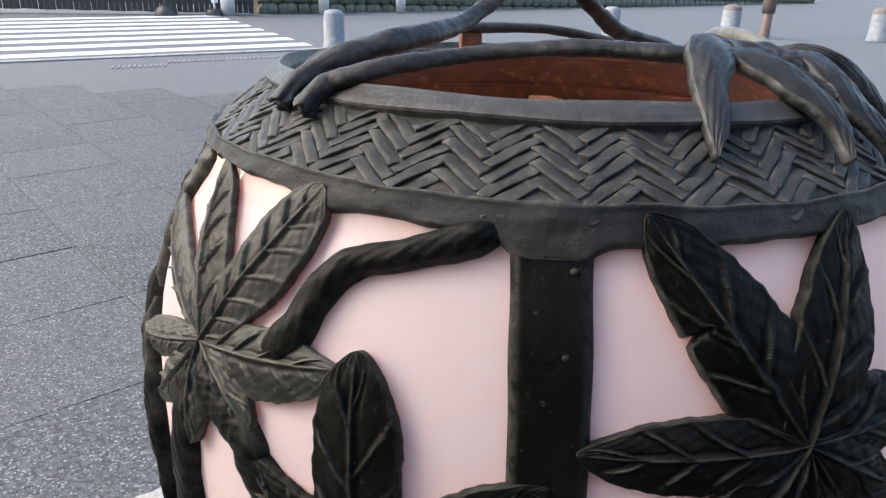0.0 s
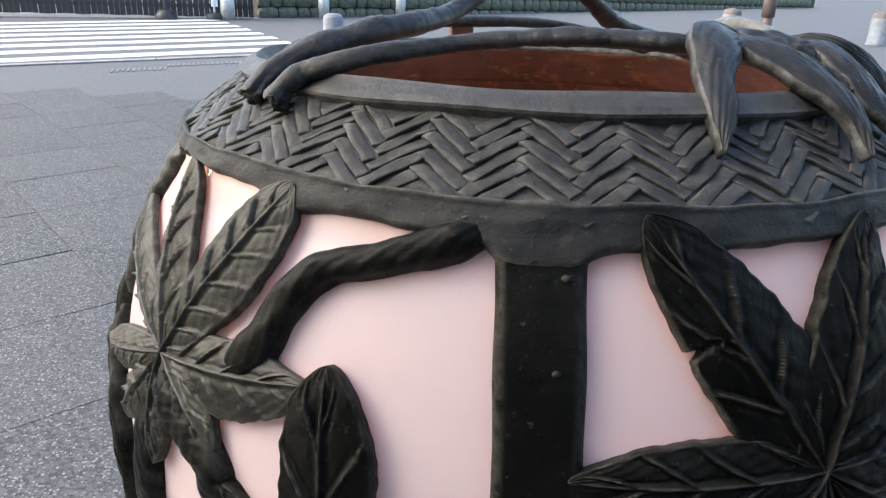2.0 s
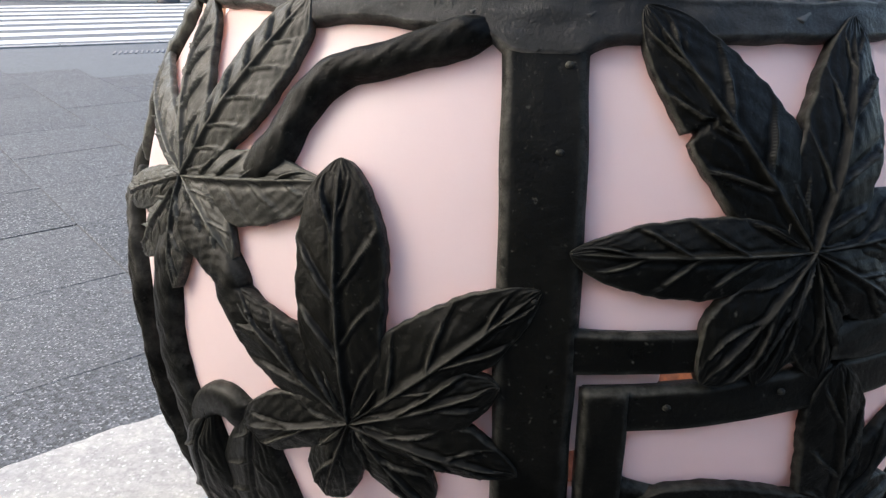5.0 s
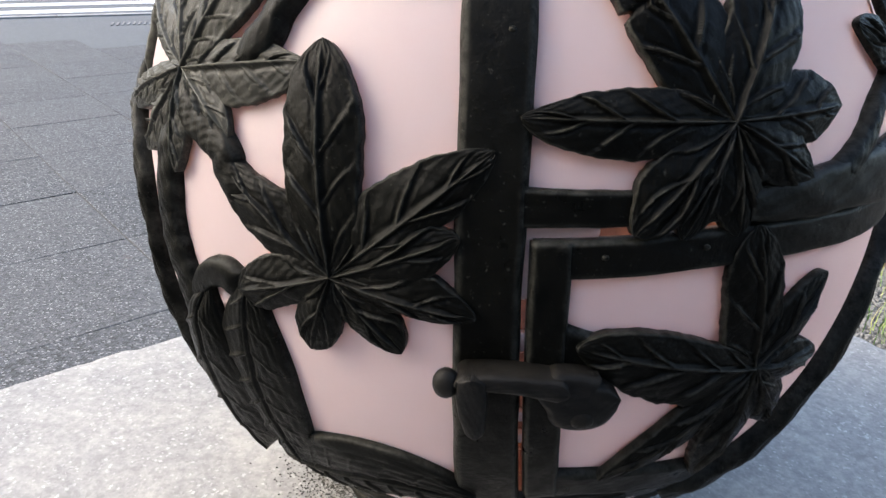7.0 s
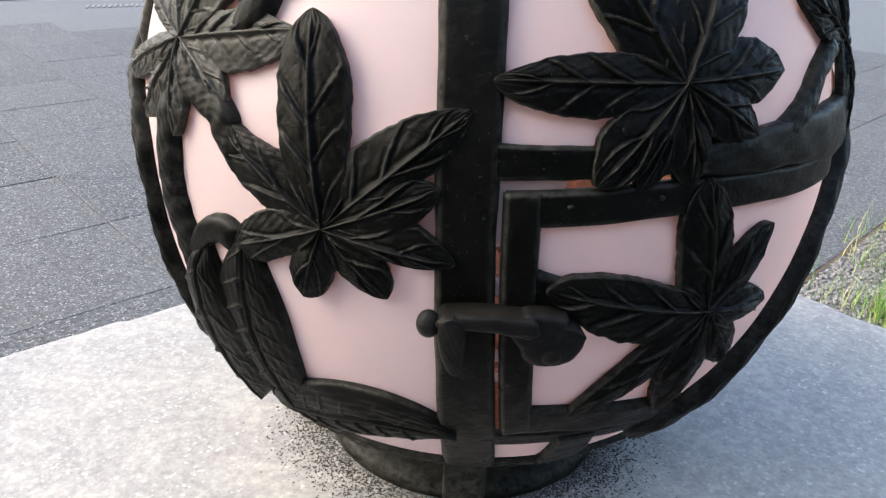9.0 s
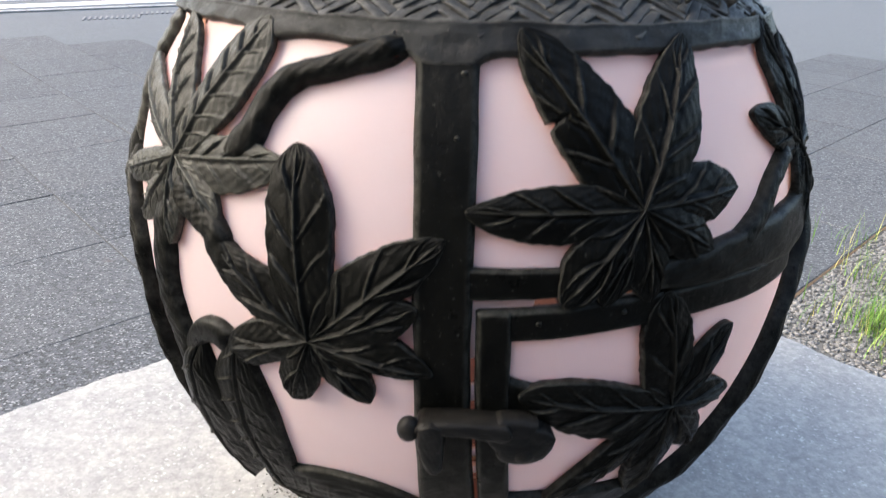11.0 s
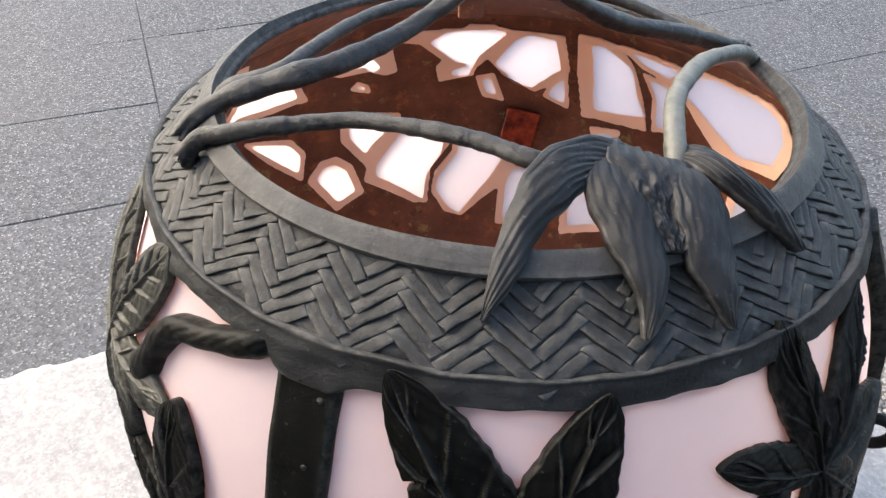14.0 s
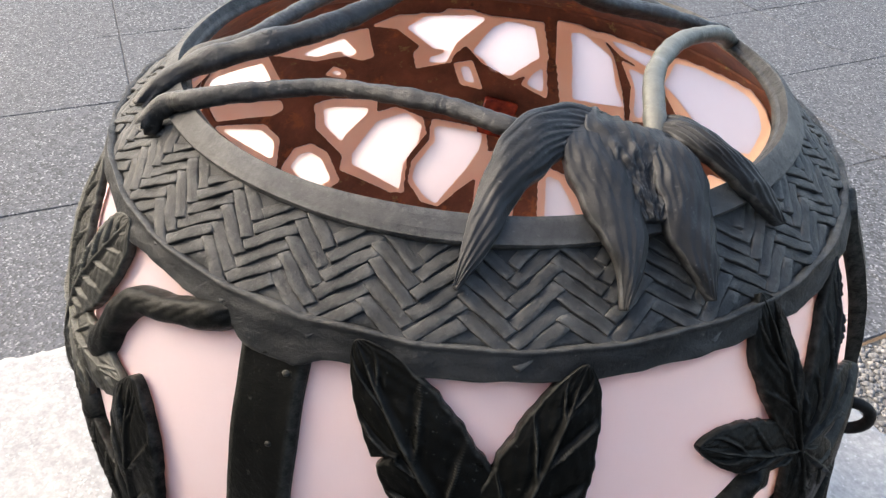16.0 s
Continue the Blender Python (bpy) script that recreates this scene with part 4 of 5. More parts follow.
    # the pierced back: a shell of metal, bronze outside and copper inside
    solid, inner = cut(False, 0.5, -0.0026)
    _, outer = cut(False, 0.5, 0.003)
    cols = np.abs(th + 0.25) > BACK_FROM - 1.5
    solid = solid & cols[None, :]
    ids, verts, faces, slot, edges = {}, [], [], [], {}
    for y, x in zip(*np.nonzero(solid)):
        q = []
        for yy, xx in ((y, x), (y, (x + 1) % nt), (y + 1, (x + 1) % nt), (y + 1, x)):
            if (yy, xx) not in ids:
                ids[(yy, xx)] = len(verts)
                verts += [inner[yy, xx], outer[yy, xx]]
            q.append(ids[(yy, xx)])
        faces += [tuple(reversed(q)), tuple(k + 1 for k in q)]
        slot += [1, 0]
        for a, b in zip(q, q[1:] + q[:1]):
            edges[(a, b)] = True
    for a, b in edges:
        if (b, a) not in edges:
            faces.append((a, b, b + 1, a + 1))
            slot.append(1)
    part("back_shell", mesh("back_shell", verts, faces, (SHADED_BRONZE, COPPER), slot), lantern, "pierced back wall with bare copper-brown inside")
    # panels that hang together get one mesh
    seen = np.zeros(keep.shape, dtype=bool)
    groups = []
    for j, i in zip(*np.nonzero(keep)):
        if seen[j, i]:
            continue
        stack, cells = [(j, i)], []
        seen[j, i] = True
        while stack:
            y, x = stack.pop()
            cells.append((y, x))
            for yy, xx in ((y + 1, x), (y - 1, x), (y, (x + 1) % nt), (y, (x - 1) % nt)):
                if 0 <= yy < ns - 1 and keep[yy, xx] and not seen[yy, xx]:
                    seen[yy, xx] = True
                    stack.append((yy, xx))
        groups.append(cells)
    for cells in groups:
        if len(cells) < 12:
            continue
        ids, verts, faces = {}, [], []
        for y, x in cells:
            q = []
            for yy, xx in ((y, x), (y, (x + 1) % nt), (y + 1, (x + 1) % nt), (y + 1, x)):
                if (yy, xx) not in ids:
                    ids[(yy, xx)] = len(verts)
                    verts.append(pts[yy, xx])
                q.append(ids[(yy, xx)])
            faces.append(tuple(q))
        part("diffuser_panel", mesh("diffuser_panel", verts, faces, LINER), lantern, "milky pink translucent plastic panel")


liner_panels()

# ---- latch, hinge ring, amber piece ----
def at_chart(th, s, h):
    return Vector(surf(np.array(float(th)), np.array(s / 100), np.array(h)))


def ball(name, r, mats, squash=(1, 1, 1), at=(0, 0, 0), sub=3):
    bm = bmesh.new()
    bmesh.ops.create_icosphere(bm, subdivisions=sub, radius=r, matrix=Matrix.Translation(at) @ Matrix.Diagonal((*squash, 1)))
    return bm_mesh(name, bm, mats, True)


def latch_plate(line, widths, top, seed):
    """A rounded dark plate that stands clear of the lantern's side."""
    C = curve_pts(line, 50)
    t = np.linspace(0, 1, 50)
    half = np.interp(t, np.linspace(0, 1, len(widths)), widths) / 200 * np.minimum(1, np.sqrt(np.minimum(t, 1 - t) / 0.08 + 0.02))
    q = relief(C[:, 0], C[:, 1] / 100, half, lambda T, W: top - 0.003 + 0.003 * np.maximum(1 - np.abs(W) ** 3, 0) ** 0.4 + 0.0004 * wobble(T * 5, W * 2, seed), 17, 0.004)
    OUTLINES.pop()
    return mesh("latch", q[0], q[1], (LATCH, LATCH), q[2])


latch = part("latch", latch_plate([(-8.2, -3.35), (-5, -3.25), (-1.5, -3.3), (2.6, -3.6)], [0.7, 0.85, 0.9, 1.2], 0.0185, 4.0), lantern, "dark iron latch bar closed across post and door")
part("knob", ball("knob", 0.0062, LATCH, (1, 0.9, 1.2), at_chart(-9.0, -3.6, 0.014)), latch)
part("hook", latch_plate([(-6.5, -2.9), (-6.4, -4.6), (-5.9, -6.2)], [1.3, 1.35, 1.2, 0.8], 0.0200, 5.0), latch)
part("catch", latch_plate([(0.0, -3.3), (2.6, -4.0), (4.8, -4.6), (7.9, -4.1)], [1.2, 2.2, 3.2, 2.6, 0.8], 0.0155, 6.0), latch)
part("rivet", ball("rivet", 0.0056, LATCH, (1.1, 0.7, 1), at_chart(4.4, -5.2, 0.0135)), latch)
ring_at = at_chart(78, 3.4, 0.008)
bm = bmesh.new()
for i in range(20):
    for j in range(8):
        a, b = 2 * math.pi * i / 20, 2 * math.pi * j / 8
        bm.verts.new(ring_at + Vector(((0.011 + 0.0035 * math.cos(b)) * math.cos(a), 0.0035 * math.sin(b), (0.011 + 0.0035 * math.cos(b)) * math.sin(a))))
bm.verts.ensure_lookup_table()
for i in range(20):
    for j in range(8):
        bm.faces.new([bm.verts[p] for p in (i * 8 + j, ((i + 1) % 20) * 8 + j, ((i + 1) % 20) * 8 + (j + 1) % 8, i * 8 + (j + 1) % 8)])
part("hinge_ring", bm_mesh("hinge_ring", bm, LATCH, True), lantern, "small dark iron ring on the side")
amber = box("amber_piece", (0.034, 0.006, 0.040), AMBER, 0.002)
amb = part("amber_piece", amber, lantern, "dark red amber glass piece fixed inside the back")
amb.matrix_basis = Matrix.Translation(at_chart(-172.0, 3.2, -0.012)) @ pose(0, 0, 0, 0, 8, 8)

# ---- vines and drooping petals over the mouth ----
part("vine", tube("vine", [(-0.132, -0.133, 0.460), (-0.127, -0.130, 0.467), (-0.120, -0.127, 0.472), (-0.110, -0.127, 0.475), (-0.090, -0.122, 0.480), (-0.063, -0.112, 0.4835), (-0.044, -0.108, 0.486), (-0.009, -0.110, 0.489), (0.018, -0.112, 0.489), (0.042, -0.117, 0.488), (0.072, -0.112, 0.484)],
                  [0.0046, 0.0048, 0.0044, 0.0040, 0.0040, 0.0042, 0.0044, 0.0046], VINE, 200, 22, 0.06, 1, True), lantern, "dark bronze vine spanning the mouth")
part("vine", tube("vine", [(-0.146, -0.117, 0.460), (-0.140, -0.110, 0.468), (-0.131, -0.102, 0.475), (-0.120, -0.095, 0.480), (-0.107, -0.087, 0.484), (-0.093, -0.078, 0.488), (-0.075, -0.058, 0.491), (-0.056, -0.020, 0.496), (-0.036, 0.006, 0.509), (-0.005, 0.024, 0.532), (0.024, 0.031, 0.513), (0.056, 0.059, 0.491), (0.095, 0.085, 0.480), (0.138, 0.110, 0.466)],
                  [0.0050, 0.0062, 0.0060, 0.0052, 0.0052, 0.0054, 0.0056, 0.0054, 0.0050], VINE, 260, 22, 0.06, 2, True), lantern, "thick dark bronze vine forming the handle")
part("vine", tube("vine", [(-0.140, -0.090, 0.468), (-0.132, -0.086, 0.477), (-0.123, -0.083, 0.481), (-0.107, -0.073, 0.486), (-0.102, -0.042, 0.488), (-0.098, -0.004, 0.488), (-0.085, 0.035, 0.488), (-0.045, 0.082, 0.489), (0.012, 0.116, 0.488), (0.058, 0.124, 0.481), (0.100, 0.118, 0.470)],
                  [0.0046, 0.0042, 0.0040, 0.0040, 0.0042], RIM, 130, 12, 0.05, 3), lantern, "thin grey bronze vine behind the handle")
part("vine", tube("vine", [(0.103, -0.096, 0.482), (0.099, -0.080, 0.490), (0.096, -0.050, 0.494), (0.101, -0.010, 0.492), (0.112, 0.031, 0.487), (0.131, 0.069, 0.479), (0.142, 0.088, 0.468)],
                  [0.0052, 0.005, 0.0052, 0.0048], PALE, 90, 14, 0.03, 4), lantern, "pale worn bronze vine looping to the back rim")
# knots on the vines where side shoots were cut
for p, r in (((-0.093, -0.078, 0.4915), 0.0036), ((0.136, 0.108, 0.468), 0.0050)):
    bm = bmesh.new()
    bmesh.ops.create_icosphere(bm, subdivisions=3, radius=r, matrix=Matrix.Translation(p))
    for vtx in bm.verts:
        vtx.co += (vtx.co - Vector(p)) * 0.35 * noise.fractal(vtx.co * 260, 0.9, 2.0, 3)
    part("knot", bm_mesh("knot", bm, VINE, True), lantern)
bracket = box("bracket", (0.018, 0.005, 0.018), COPPER, 0.0015)
part("bracket", bracket, lantern, "small copper-brown bracket between vine and rim").matrix_basis = pose(-0.047, 0.084, 0.479, 0, 0, 26)


def petal(pts, widths, tilt, seed, thick=0.0035, torn=0.0):
    """A drooping petal along pts, folded lengthwise into ribs; torn roughens its lower middle."""
    n, m = 70, 61
    C = curve_pts(pts, n)
    t = np.linspace(0, 1, n)
    half = np.interp(t, np.linspace(0, 1, len(widths)), widths) / 2
    T = np.gradient(C, axis=0)
    T /= np.linalg.norm(T, axis=1)[:, None]
    out = C - np.array([0, 0, 0.40])
    out[:, 2] = 0.12 + 0 * out[:, 2]
    out = out / np.linalg.norm(out, axis=1)[:, None] + np.array(tilt)
    side = np.cross(T, out)
    side /= np.linalg.norm(side, axis=1)[:, None]
    nor = np.cross(side, T)
    w = np.linspace(-1, 1, m)
    W, TT = np.meshgrid(w, t)
    warp = W + 0.10 * np.sin(TT * 5 + seed * 2) + 0.05 * np.sin(TT * 11 + W * 4 + seed)
    ribs = 0.0008 * (0.5 + 0.5 * np.sin(TT * 3.1 + W * 5 + seed * 3)) * (np.abs(np.sin(warp * 7.5 + seed)) ** 0.6 - 0.6) + 0.0003 * np.sin(warp * 31 + seed * 3) * (0.5 + 0.5 * np.sin(W * 3 + TT * 7 + seed))
    ribs *= (1.0 + 400 * torn) * np.clip((0.60 - TT) / 0.35, 0.04, 1)
    H = 0.0044 * (1 - np.abs(W) ** 2.4) * np.sin(math.pi * np.clip(TT * 0.85 + 0.12, 0, 1)) + ribs + 0.0008 * wobble(TT * 6, W * 2, seed)
    rag = np.array([[noise.fractal((q * 9, p * 9 * len(C) / m, seed), 0.8, 2.1, 5) for q in w] for p in t])
    H = H + torn * rag * np.clip((TT - 0.30) / 0.2, 0, 1) * np.clip((1 - np.abs(W)) / 0.3, 0, 1) - 2 * torn * np.exp(-((TT - 0.68) / 0.14) ** 2 - ((W - 0.1) / 0.4) ** 2)
    half = half * (1 + 0.05 * np.sin(t * 17 + seed) + 0.03 * np.sin(t * 41 + seed * 2))
    top = C[:, None] + side[:, None] * (half[:, None] * W)[..., None] + nor[:, None] * (H + thick)[..., None]
    bot = C[:, None] + side[:, None] * (half[:, None] * W)[..., None] + nor[:, None] * (H * 0.6 - thick * (1 - 0.5 * np.abs(W)))[..., None]
    v, k, f = np.vstack([top.reshape(-1, 3), bot.reshape(-1, 3)]), n * m, []
    for i in range(n - 1):
        for j in range(m - 1):
            a = i * m + j
            f += [(a, a + 1, a + m + 1, a + m), (k + a, k + a + m, k + a + m + 1, k + a + 1)]
    ring = [j for j in range(m)] + [i * m + m - 1 for i in range(1, n)] + [(n - 1) * m + j for j in range(m - 2, -1, -1)] + [i * m for i in range(n - 2, 0, -1)]
    f += [(a, k + a, k + b, b) for a, b in zip(ring, ring[1:] + ring[:1])]
    return v, f


def petals(label, *pieces):
    v, f, base = [], [], 0
    for pv, pf in pieces:
        v.append(pv)
        f += [tuple(q + base for q in face) for face in pf]
        base += len(pv)
    part("petal", mesh("petal", np.vstack(v), f, PETAL), lantern, label)


petals("finely ribbed dark bronze petal arching over the rim", petal([(0.080, -0.104, 0.485), (0.067, -0.109, 0.488), (0.056, -0.123, 0.489), (0.049, -0.143, 0.483), (0.046, -0.154, 0.476), (0.045, -0.164, 0.470), (0.043, -0.176, 0.462), (0.0405, -0.186, 0.4535)],
                                                                      [0.020, 0.024, 0.024, 0.022, 0.018, 0.014, 0.010, 0.002], (0, 0, 0.4), 1.0, 0.003))
petals("finely ribbed dark bronze petal drooping over the rim", petal([(0.072, -0.098, 0.484), (0.076, -0.112, 0.486), (0.082, -0.127, 0.482), (0.090, -0.142, 0.475), (0.098, -0.152, 0.468), (0.102, -0.161, 0.460), (0.103, -0.171, 0.450)],
                                                                       [0.022, 0.028, 0.028, 0.025, 0.018, 0.010, 0.002], (0, 0, 0.4), 2.0, 0.003))
petals("dark bronze petal drooping over the rim", petal([(0.103, -0.098, 0.484), (0.109, -0.110, 0.484), (0.116, -0.122, 0.476), (0.122, -0.133, 0.466), (0.129, -0.142, 0.458), (0.136, -0.149, 0.447)],
                                                         [0.018, 0.022, 0.025, 0.022, 0.014, 0.002], (0, 0, 0.4), 3.0, 0.003))
petals("slim ribbed dark bronze petal lying to the side", petal([(0.104, -0.086, 0.485), (0.112, -0.090, 0.487), (0.122, -0.095, 0.485), (0.134, -0.097, 0.479), (0.148, -0.096, 0.469), (0.162, -0.096, 0.456)],
                                                                 [0.014, 0.014, 0.013, 0.013, 0.012, 0.003], (0, 0, 0.5), 4.0, 0.003))
petals("rough torn bronze heart of the flower", petal([(0.089, -0.093, 0.481), (0.092, -0.101, 0.486), (0.098, -0.114, 0.483), (0.104, -0.126, 0.477), (0.109, -0.137, 0.470)],
                                                       [0.040, 0.046, 0.040, 0.031, 0.014], (0, 0, 0.6), 5.6, 0.003, 0.0016))


# ---- strands of the woven shoulder ----
COLUMNS, ROWS_UP = 64, 5
WEAVE_LO, WEAVE_HI = S_CREASE + 0.001, S_RIM - 0.0115


PITCH = (WEAVE_HI - WEAVE_LO) / ROWS_UP
SPAN = 2 * math.pi * float(np.interp((WEAVE_LO + WEAVE_HI) / 2, PS, PR)) / COLUMNS


def strand_mesh(sign, kind):
    """One strand: a flat strap laid slantwise, its ends butting against the sides of the next ones."""
    length, unit_x, unit_y = 4.0, SPAN / 4.0, PITCH / 2
    us = [-0.02, 0.04, 0.12, 0.9, 1.8, 2.7, 3.6, 3.96, 4.02]
    vs = [0.02, 0.05, 0.09, 0.45, 0.80, 0.95, 0.99]
    v, f, n, m = [], [], len(us), len(vs)
    for i, u in enumerate(us):
        for j, w in enumerate(vs):
            low = 0.0005 * (i in (0, n - 1)) + (0.0013, 0.0003, 0.0, 0.0, 0.0, 0.0002, 0.0010)[j]
            h = 0.0023 - 0.0011 * w - low - 0.0010 * abs(u / length - 0.5) ** 2 + 0.00034 * math.sin(2 * u + 3 * w + kind * 2.7) + 0.00020 * math.sin(5 * u + 4 * w + kind)
            a, b = u - length / 2, w - 0.5 + 0.05 * math.sin(2.1 * u + kind * 1.9)
            v.append((sign * (a - b) * unit_x, (a + b) * unit_y, h))
    ring = [j for j in range(m)] + [i * m + m - 1 for i in range(1, n)] + [(n - 1) * m + j for j in range(m - 2, -1, -1)] + [i * m for i in range(n - 2, 0, -1)]
    base = len(v)
    v += [(v[r][0], v[r][1], -0.002) for r in ring]
    for i in range(n - 1):
        for j in range(m - 1):
            a = i * m + j
            f.append((a, a + m, a + m + 1, a + 1)[::int(sign)])
    for i in range(len(ring)):
        q = (i + 1) % len(ring)
        f.append((ring[i], ring[q], base + q, base + i)[::int(sign)])
    return mesh("strand", v, f, WEAVE, None, True)


STRANDS = [[strand_mesh(-1, k) for k in range(7)], [strand_mesh(1, k) for k in range(7)]]
far_v, far_f = [], []
for c in range(COLUMNS):
    th = 360 / COLUMNS * (c + 0.5) + 2.0
    for q in range(ROWS_UP + c % 2):
        s = WEAVE_LO + (q + (0.5, 0.0)[c % 2] + 0.04 * math.sin(c * 3.3 + q)) * PITCH
        me = STRANDS[c % 2][(c * 5 + q * 3 + c // 3) % 7]
        o = at_chart(th, s * 100, 0.0)
        nz_ = (at_chart(th, s * 100, 0.01) - o).normalized()
        ex = Vector((math.cos(radians(th)), math.sin(radians(th)), 0))
        ey = nz_.cross(ex)
        scale = float(np.interp(s, PS, PR)) / float(np.interp((WEAVE_LO + WEAVE_HI) / 2, PS, PR))
        turn = Matrix((ex * scale, ey, nz_)).transposed().to_4x4()
        at = Matrix.Translation(o) @ turn @ pose(0, 0, 0.0003 * math.sin(c * 2.3 + q * 4.1), 1.5 * math.sin(c * 1.7 + q), 1.5 * math.sin(c * 2.9 + q * 5), 2.0 * math.sin(c * 5.1 + q * 2.3))
        if abs((th + 180) % 360 - 180) < 112:
            part("strand", me, shoulder).matrix_basis = at
        else:
            base = len(far_v)
            far_v += [at @ p.co for p in me.vertices]
            far_f += [tuple(k + base for k in p.vertices) for p in me.polygons]
tagged(part("strands", mesh("strands", far_v, far_f, WEAVE, None, True), shoulder, "woven strands of the far side"), kind="stuff")


# ---- granite slab that carries the lantern ----
def slab_mesh():
    """A thick rough-edged granite block, turned with the paving."""
    a0, a1, b0, b1 = -0.15, 0.876, -0.06, 0.676
    n, m = 150, 110
    v, f = [], []
    for j in range(m + 1):
        for i in range(n + 1):
            a, b = a0 + (a1 - a0) * i / n, b0 + (b1 - b0) * j / m
            p = grid_xy(a, b)
            d = min(a - a0, a1 - a, b - b0, b1 - b)
            chip = max(0.0, 1 - d / (0.024 + 0.012 * noise.noise((a * 8, b * 8, 9)) + 0.008 * noise.noise((a * 31, b * 31, 4))))
            z = SLAB_Z - 0.024 * chip ** 0.9 * (0.7 + 0.7 * abs(noise.fractal((a * 30, b * 30, 2), 0.9, 2.1, 4))) + 0.0010 * noise.noise((a * 9, b * 9, 0))
            if d < 1e-6:
                k = 0.004 * noise.noise((a * 7, b * 7, 5)) + 0.004 * noise.noise((a * 50, b * 50, 5))
                p = p + (GA * k if a in (a0, a1) else GN * k)
            v.append((p.x, p.y, min(z, SLAB_Z)))
    for j in range(m):
        for i in range(n):
            q = j * (n + 1) + i
            f.append((q, q + 1, q + n + 2, q + n + 1))
    ring = [i for i in range(n + 1)] + [j * (n + 1) + n for j in range(1, m + 1)] + [m * (n + 1) + i for i in range(n - 1, -1, -1)] + [j * (n + 1) for j in range(m - 1, 0, -1)]
    last = ring
    for lay in range(1, 9):
        z, now = SLAB_Z - 0.02 - (SLAB_Z + 0.02) * lay / 8, []
        for r in ring:
            x, y, _ = v[r]
            k = 0.012 * noise.noise((x * 9, y * 9, z * 9))
            now.append(len(v))
            v.append((x + k, y + k, z))
        f += [(last[i], now[i], now[(i + 1) % len(ring)], last[(i + 1) % len(ring)]) for i in range(len(ring))]
        last = now
    return mesh("stone_plinth", v, f, GRANITE, None, True)


tagged(new("stone_plinth", slab_mesh()), "pale grey granite block with rough broken edges", "plinth")

# ---- dark grit against the lantern's foot, packed densely to paint the contact shade too ----
v, f = [], []
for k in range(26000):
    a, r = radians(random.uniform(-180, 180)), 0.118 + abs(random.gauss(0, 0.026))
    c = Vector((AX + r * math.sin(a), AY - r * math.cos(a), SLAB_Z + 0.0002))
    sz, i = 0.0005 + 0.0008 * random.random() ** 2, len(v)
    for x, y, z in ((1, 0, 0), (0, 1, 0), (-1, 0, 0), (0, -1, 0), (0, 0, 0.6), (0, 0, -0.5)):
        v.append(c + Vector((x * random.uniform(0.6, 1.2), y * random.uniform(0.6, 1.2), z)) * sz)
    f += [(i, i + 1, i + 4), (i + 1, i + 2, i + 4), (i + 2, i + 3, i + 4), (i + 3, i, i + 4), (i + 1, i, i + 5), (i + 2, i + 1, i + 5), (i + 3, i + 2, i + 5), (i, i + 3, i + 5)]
tagged(new("grit", mesh("grit", v, f, GRIT_SHADE)), "dark grit round the lantern's foot, also standing in for its contact shade", "grit", kind="stuff")

# ---- crossing, kerb, tactile paving ----
def ground_patch(name, a0, a1, b0, b1, lift, mats, step=0.6):
    """A sheet on the ground between two places along and across the paving."""
    na, nb = int((a1 - a0) / step) + 2, int((b1 - b0) / step) + 2
    v = []
    for b in np.linspace(b0, b1, nb):
        for a in np.linspace(a0, a1, na):
            p = grid_xy(a, b)
            v.append((p.x, p.y, ground_z(p.y) + lift))
    return mesh(name, v, [(j * na + i, j * na + i + 1, (j + 1) * na + i + 1, (j + 1) * na + i) for j in range(nb - 1) for i in range(na - 1)], mats)


def flat_on_ground(name, corners, lift, thick, mats):
    """A thin slab on the ground with the given corners (x, y), in order."""
    c = [Vector((x, y, ground_z(y) + lift)) for x, y in corners]
    k = len(c)
    v = [*c, *[p - Vector((0, 0, thick)) for p in c]]
    f = [tuple(range(k)), tuple(range(2 * k - 1, k - 1, -1))] + [(i, k + i, k + (i + 1) % k, (i + 1) % k) for i in range(k)]
    return mesh(name, v, f, mats, None, False)


crossing = thing("crosswalk", "white painted crosswalk stripes on grey asphalt", "crosswalk", kind="structure")
STRIPE = Vector((math.cos(radians(35.0)), math.sin(radians(35.0))))
for k in range(8):
    e = Vector((-2.53 - 0.535 * k, 14.0 + 0.935 * k))
    w = Vector((-0.235, 0.41))
    far = e - STRIPE * 13.0
    part("stripe", flat_on_ground("stripe", [far, e, e + w, far + w], -0.013, 0.02, PAINT), crossing)

kerb = thing("kerb", "low pale concrete kerb along the crossing", "kerb", kind="structure")
for k in range(9):
    p = Vector((-12.0, 7.05)) + Vector((math.cos(radians(32.5)), math.sin(radians(32.5)))) * (1.45 * k)
    q = p + Vector((math.cos(radians(32.5)), math.sin(radians(32.5)))) * 1.43
    w = Vector((-0.10, 0.16))
    part("kerb_stone", flat_on_ground("kerb_stone", [p, q, q + w, p + w], 0.004, 0.06, CONCRETE), kerb)

tactile = thing("tactile_strip", "pale ribbed tactile paving strip before the crossing", "tactile paving", kind="structure")
for k in range(11):
    p = Vector((-4.80, 10.28)) + Vector((0.064, 0.038)) * k
    part("rib", flat_on_ground("rib", [p, p + Vector((0.028, 0.016)), p + Vector((-0.08, 0.33)), p + Vector((-0.108, 0.314))], -0.009, 0.02, RIB), tactile)
for k in range(26):
    p = Vector((-4.25, 11.02)) + Vector((0.064, 0.042)) * k
    part("rib", flat_on_ground("rib", [p, p + Vector((0.028, 0.018)), p + Vector((-0.06, 0.28)), p + Vector((-0.088, 0.262))], -0.009, 0.02, RIB), tactile)


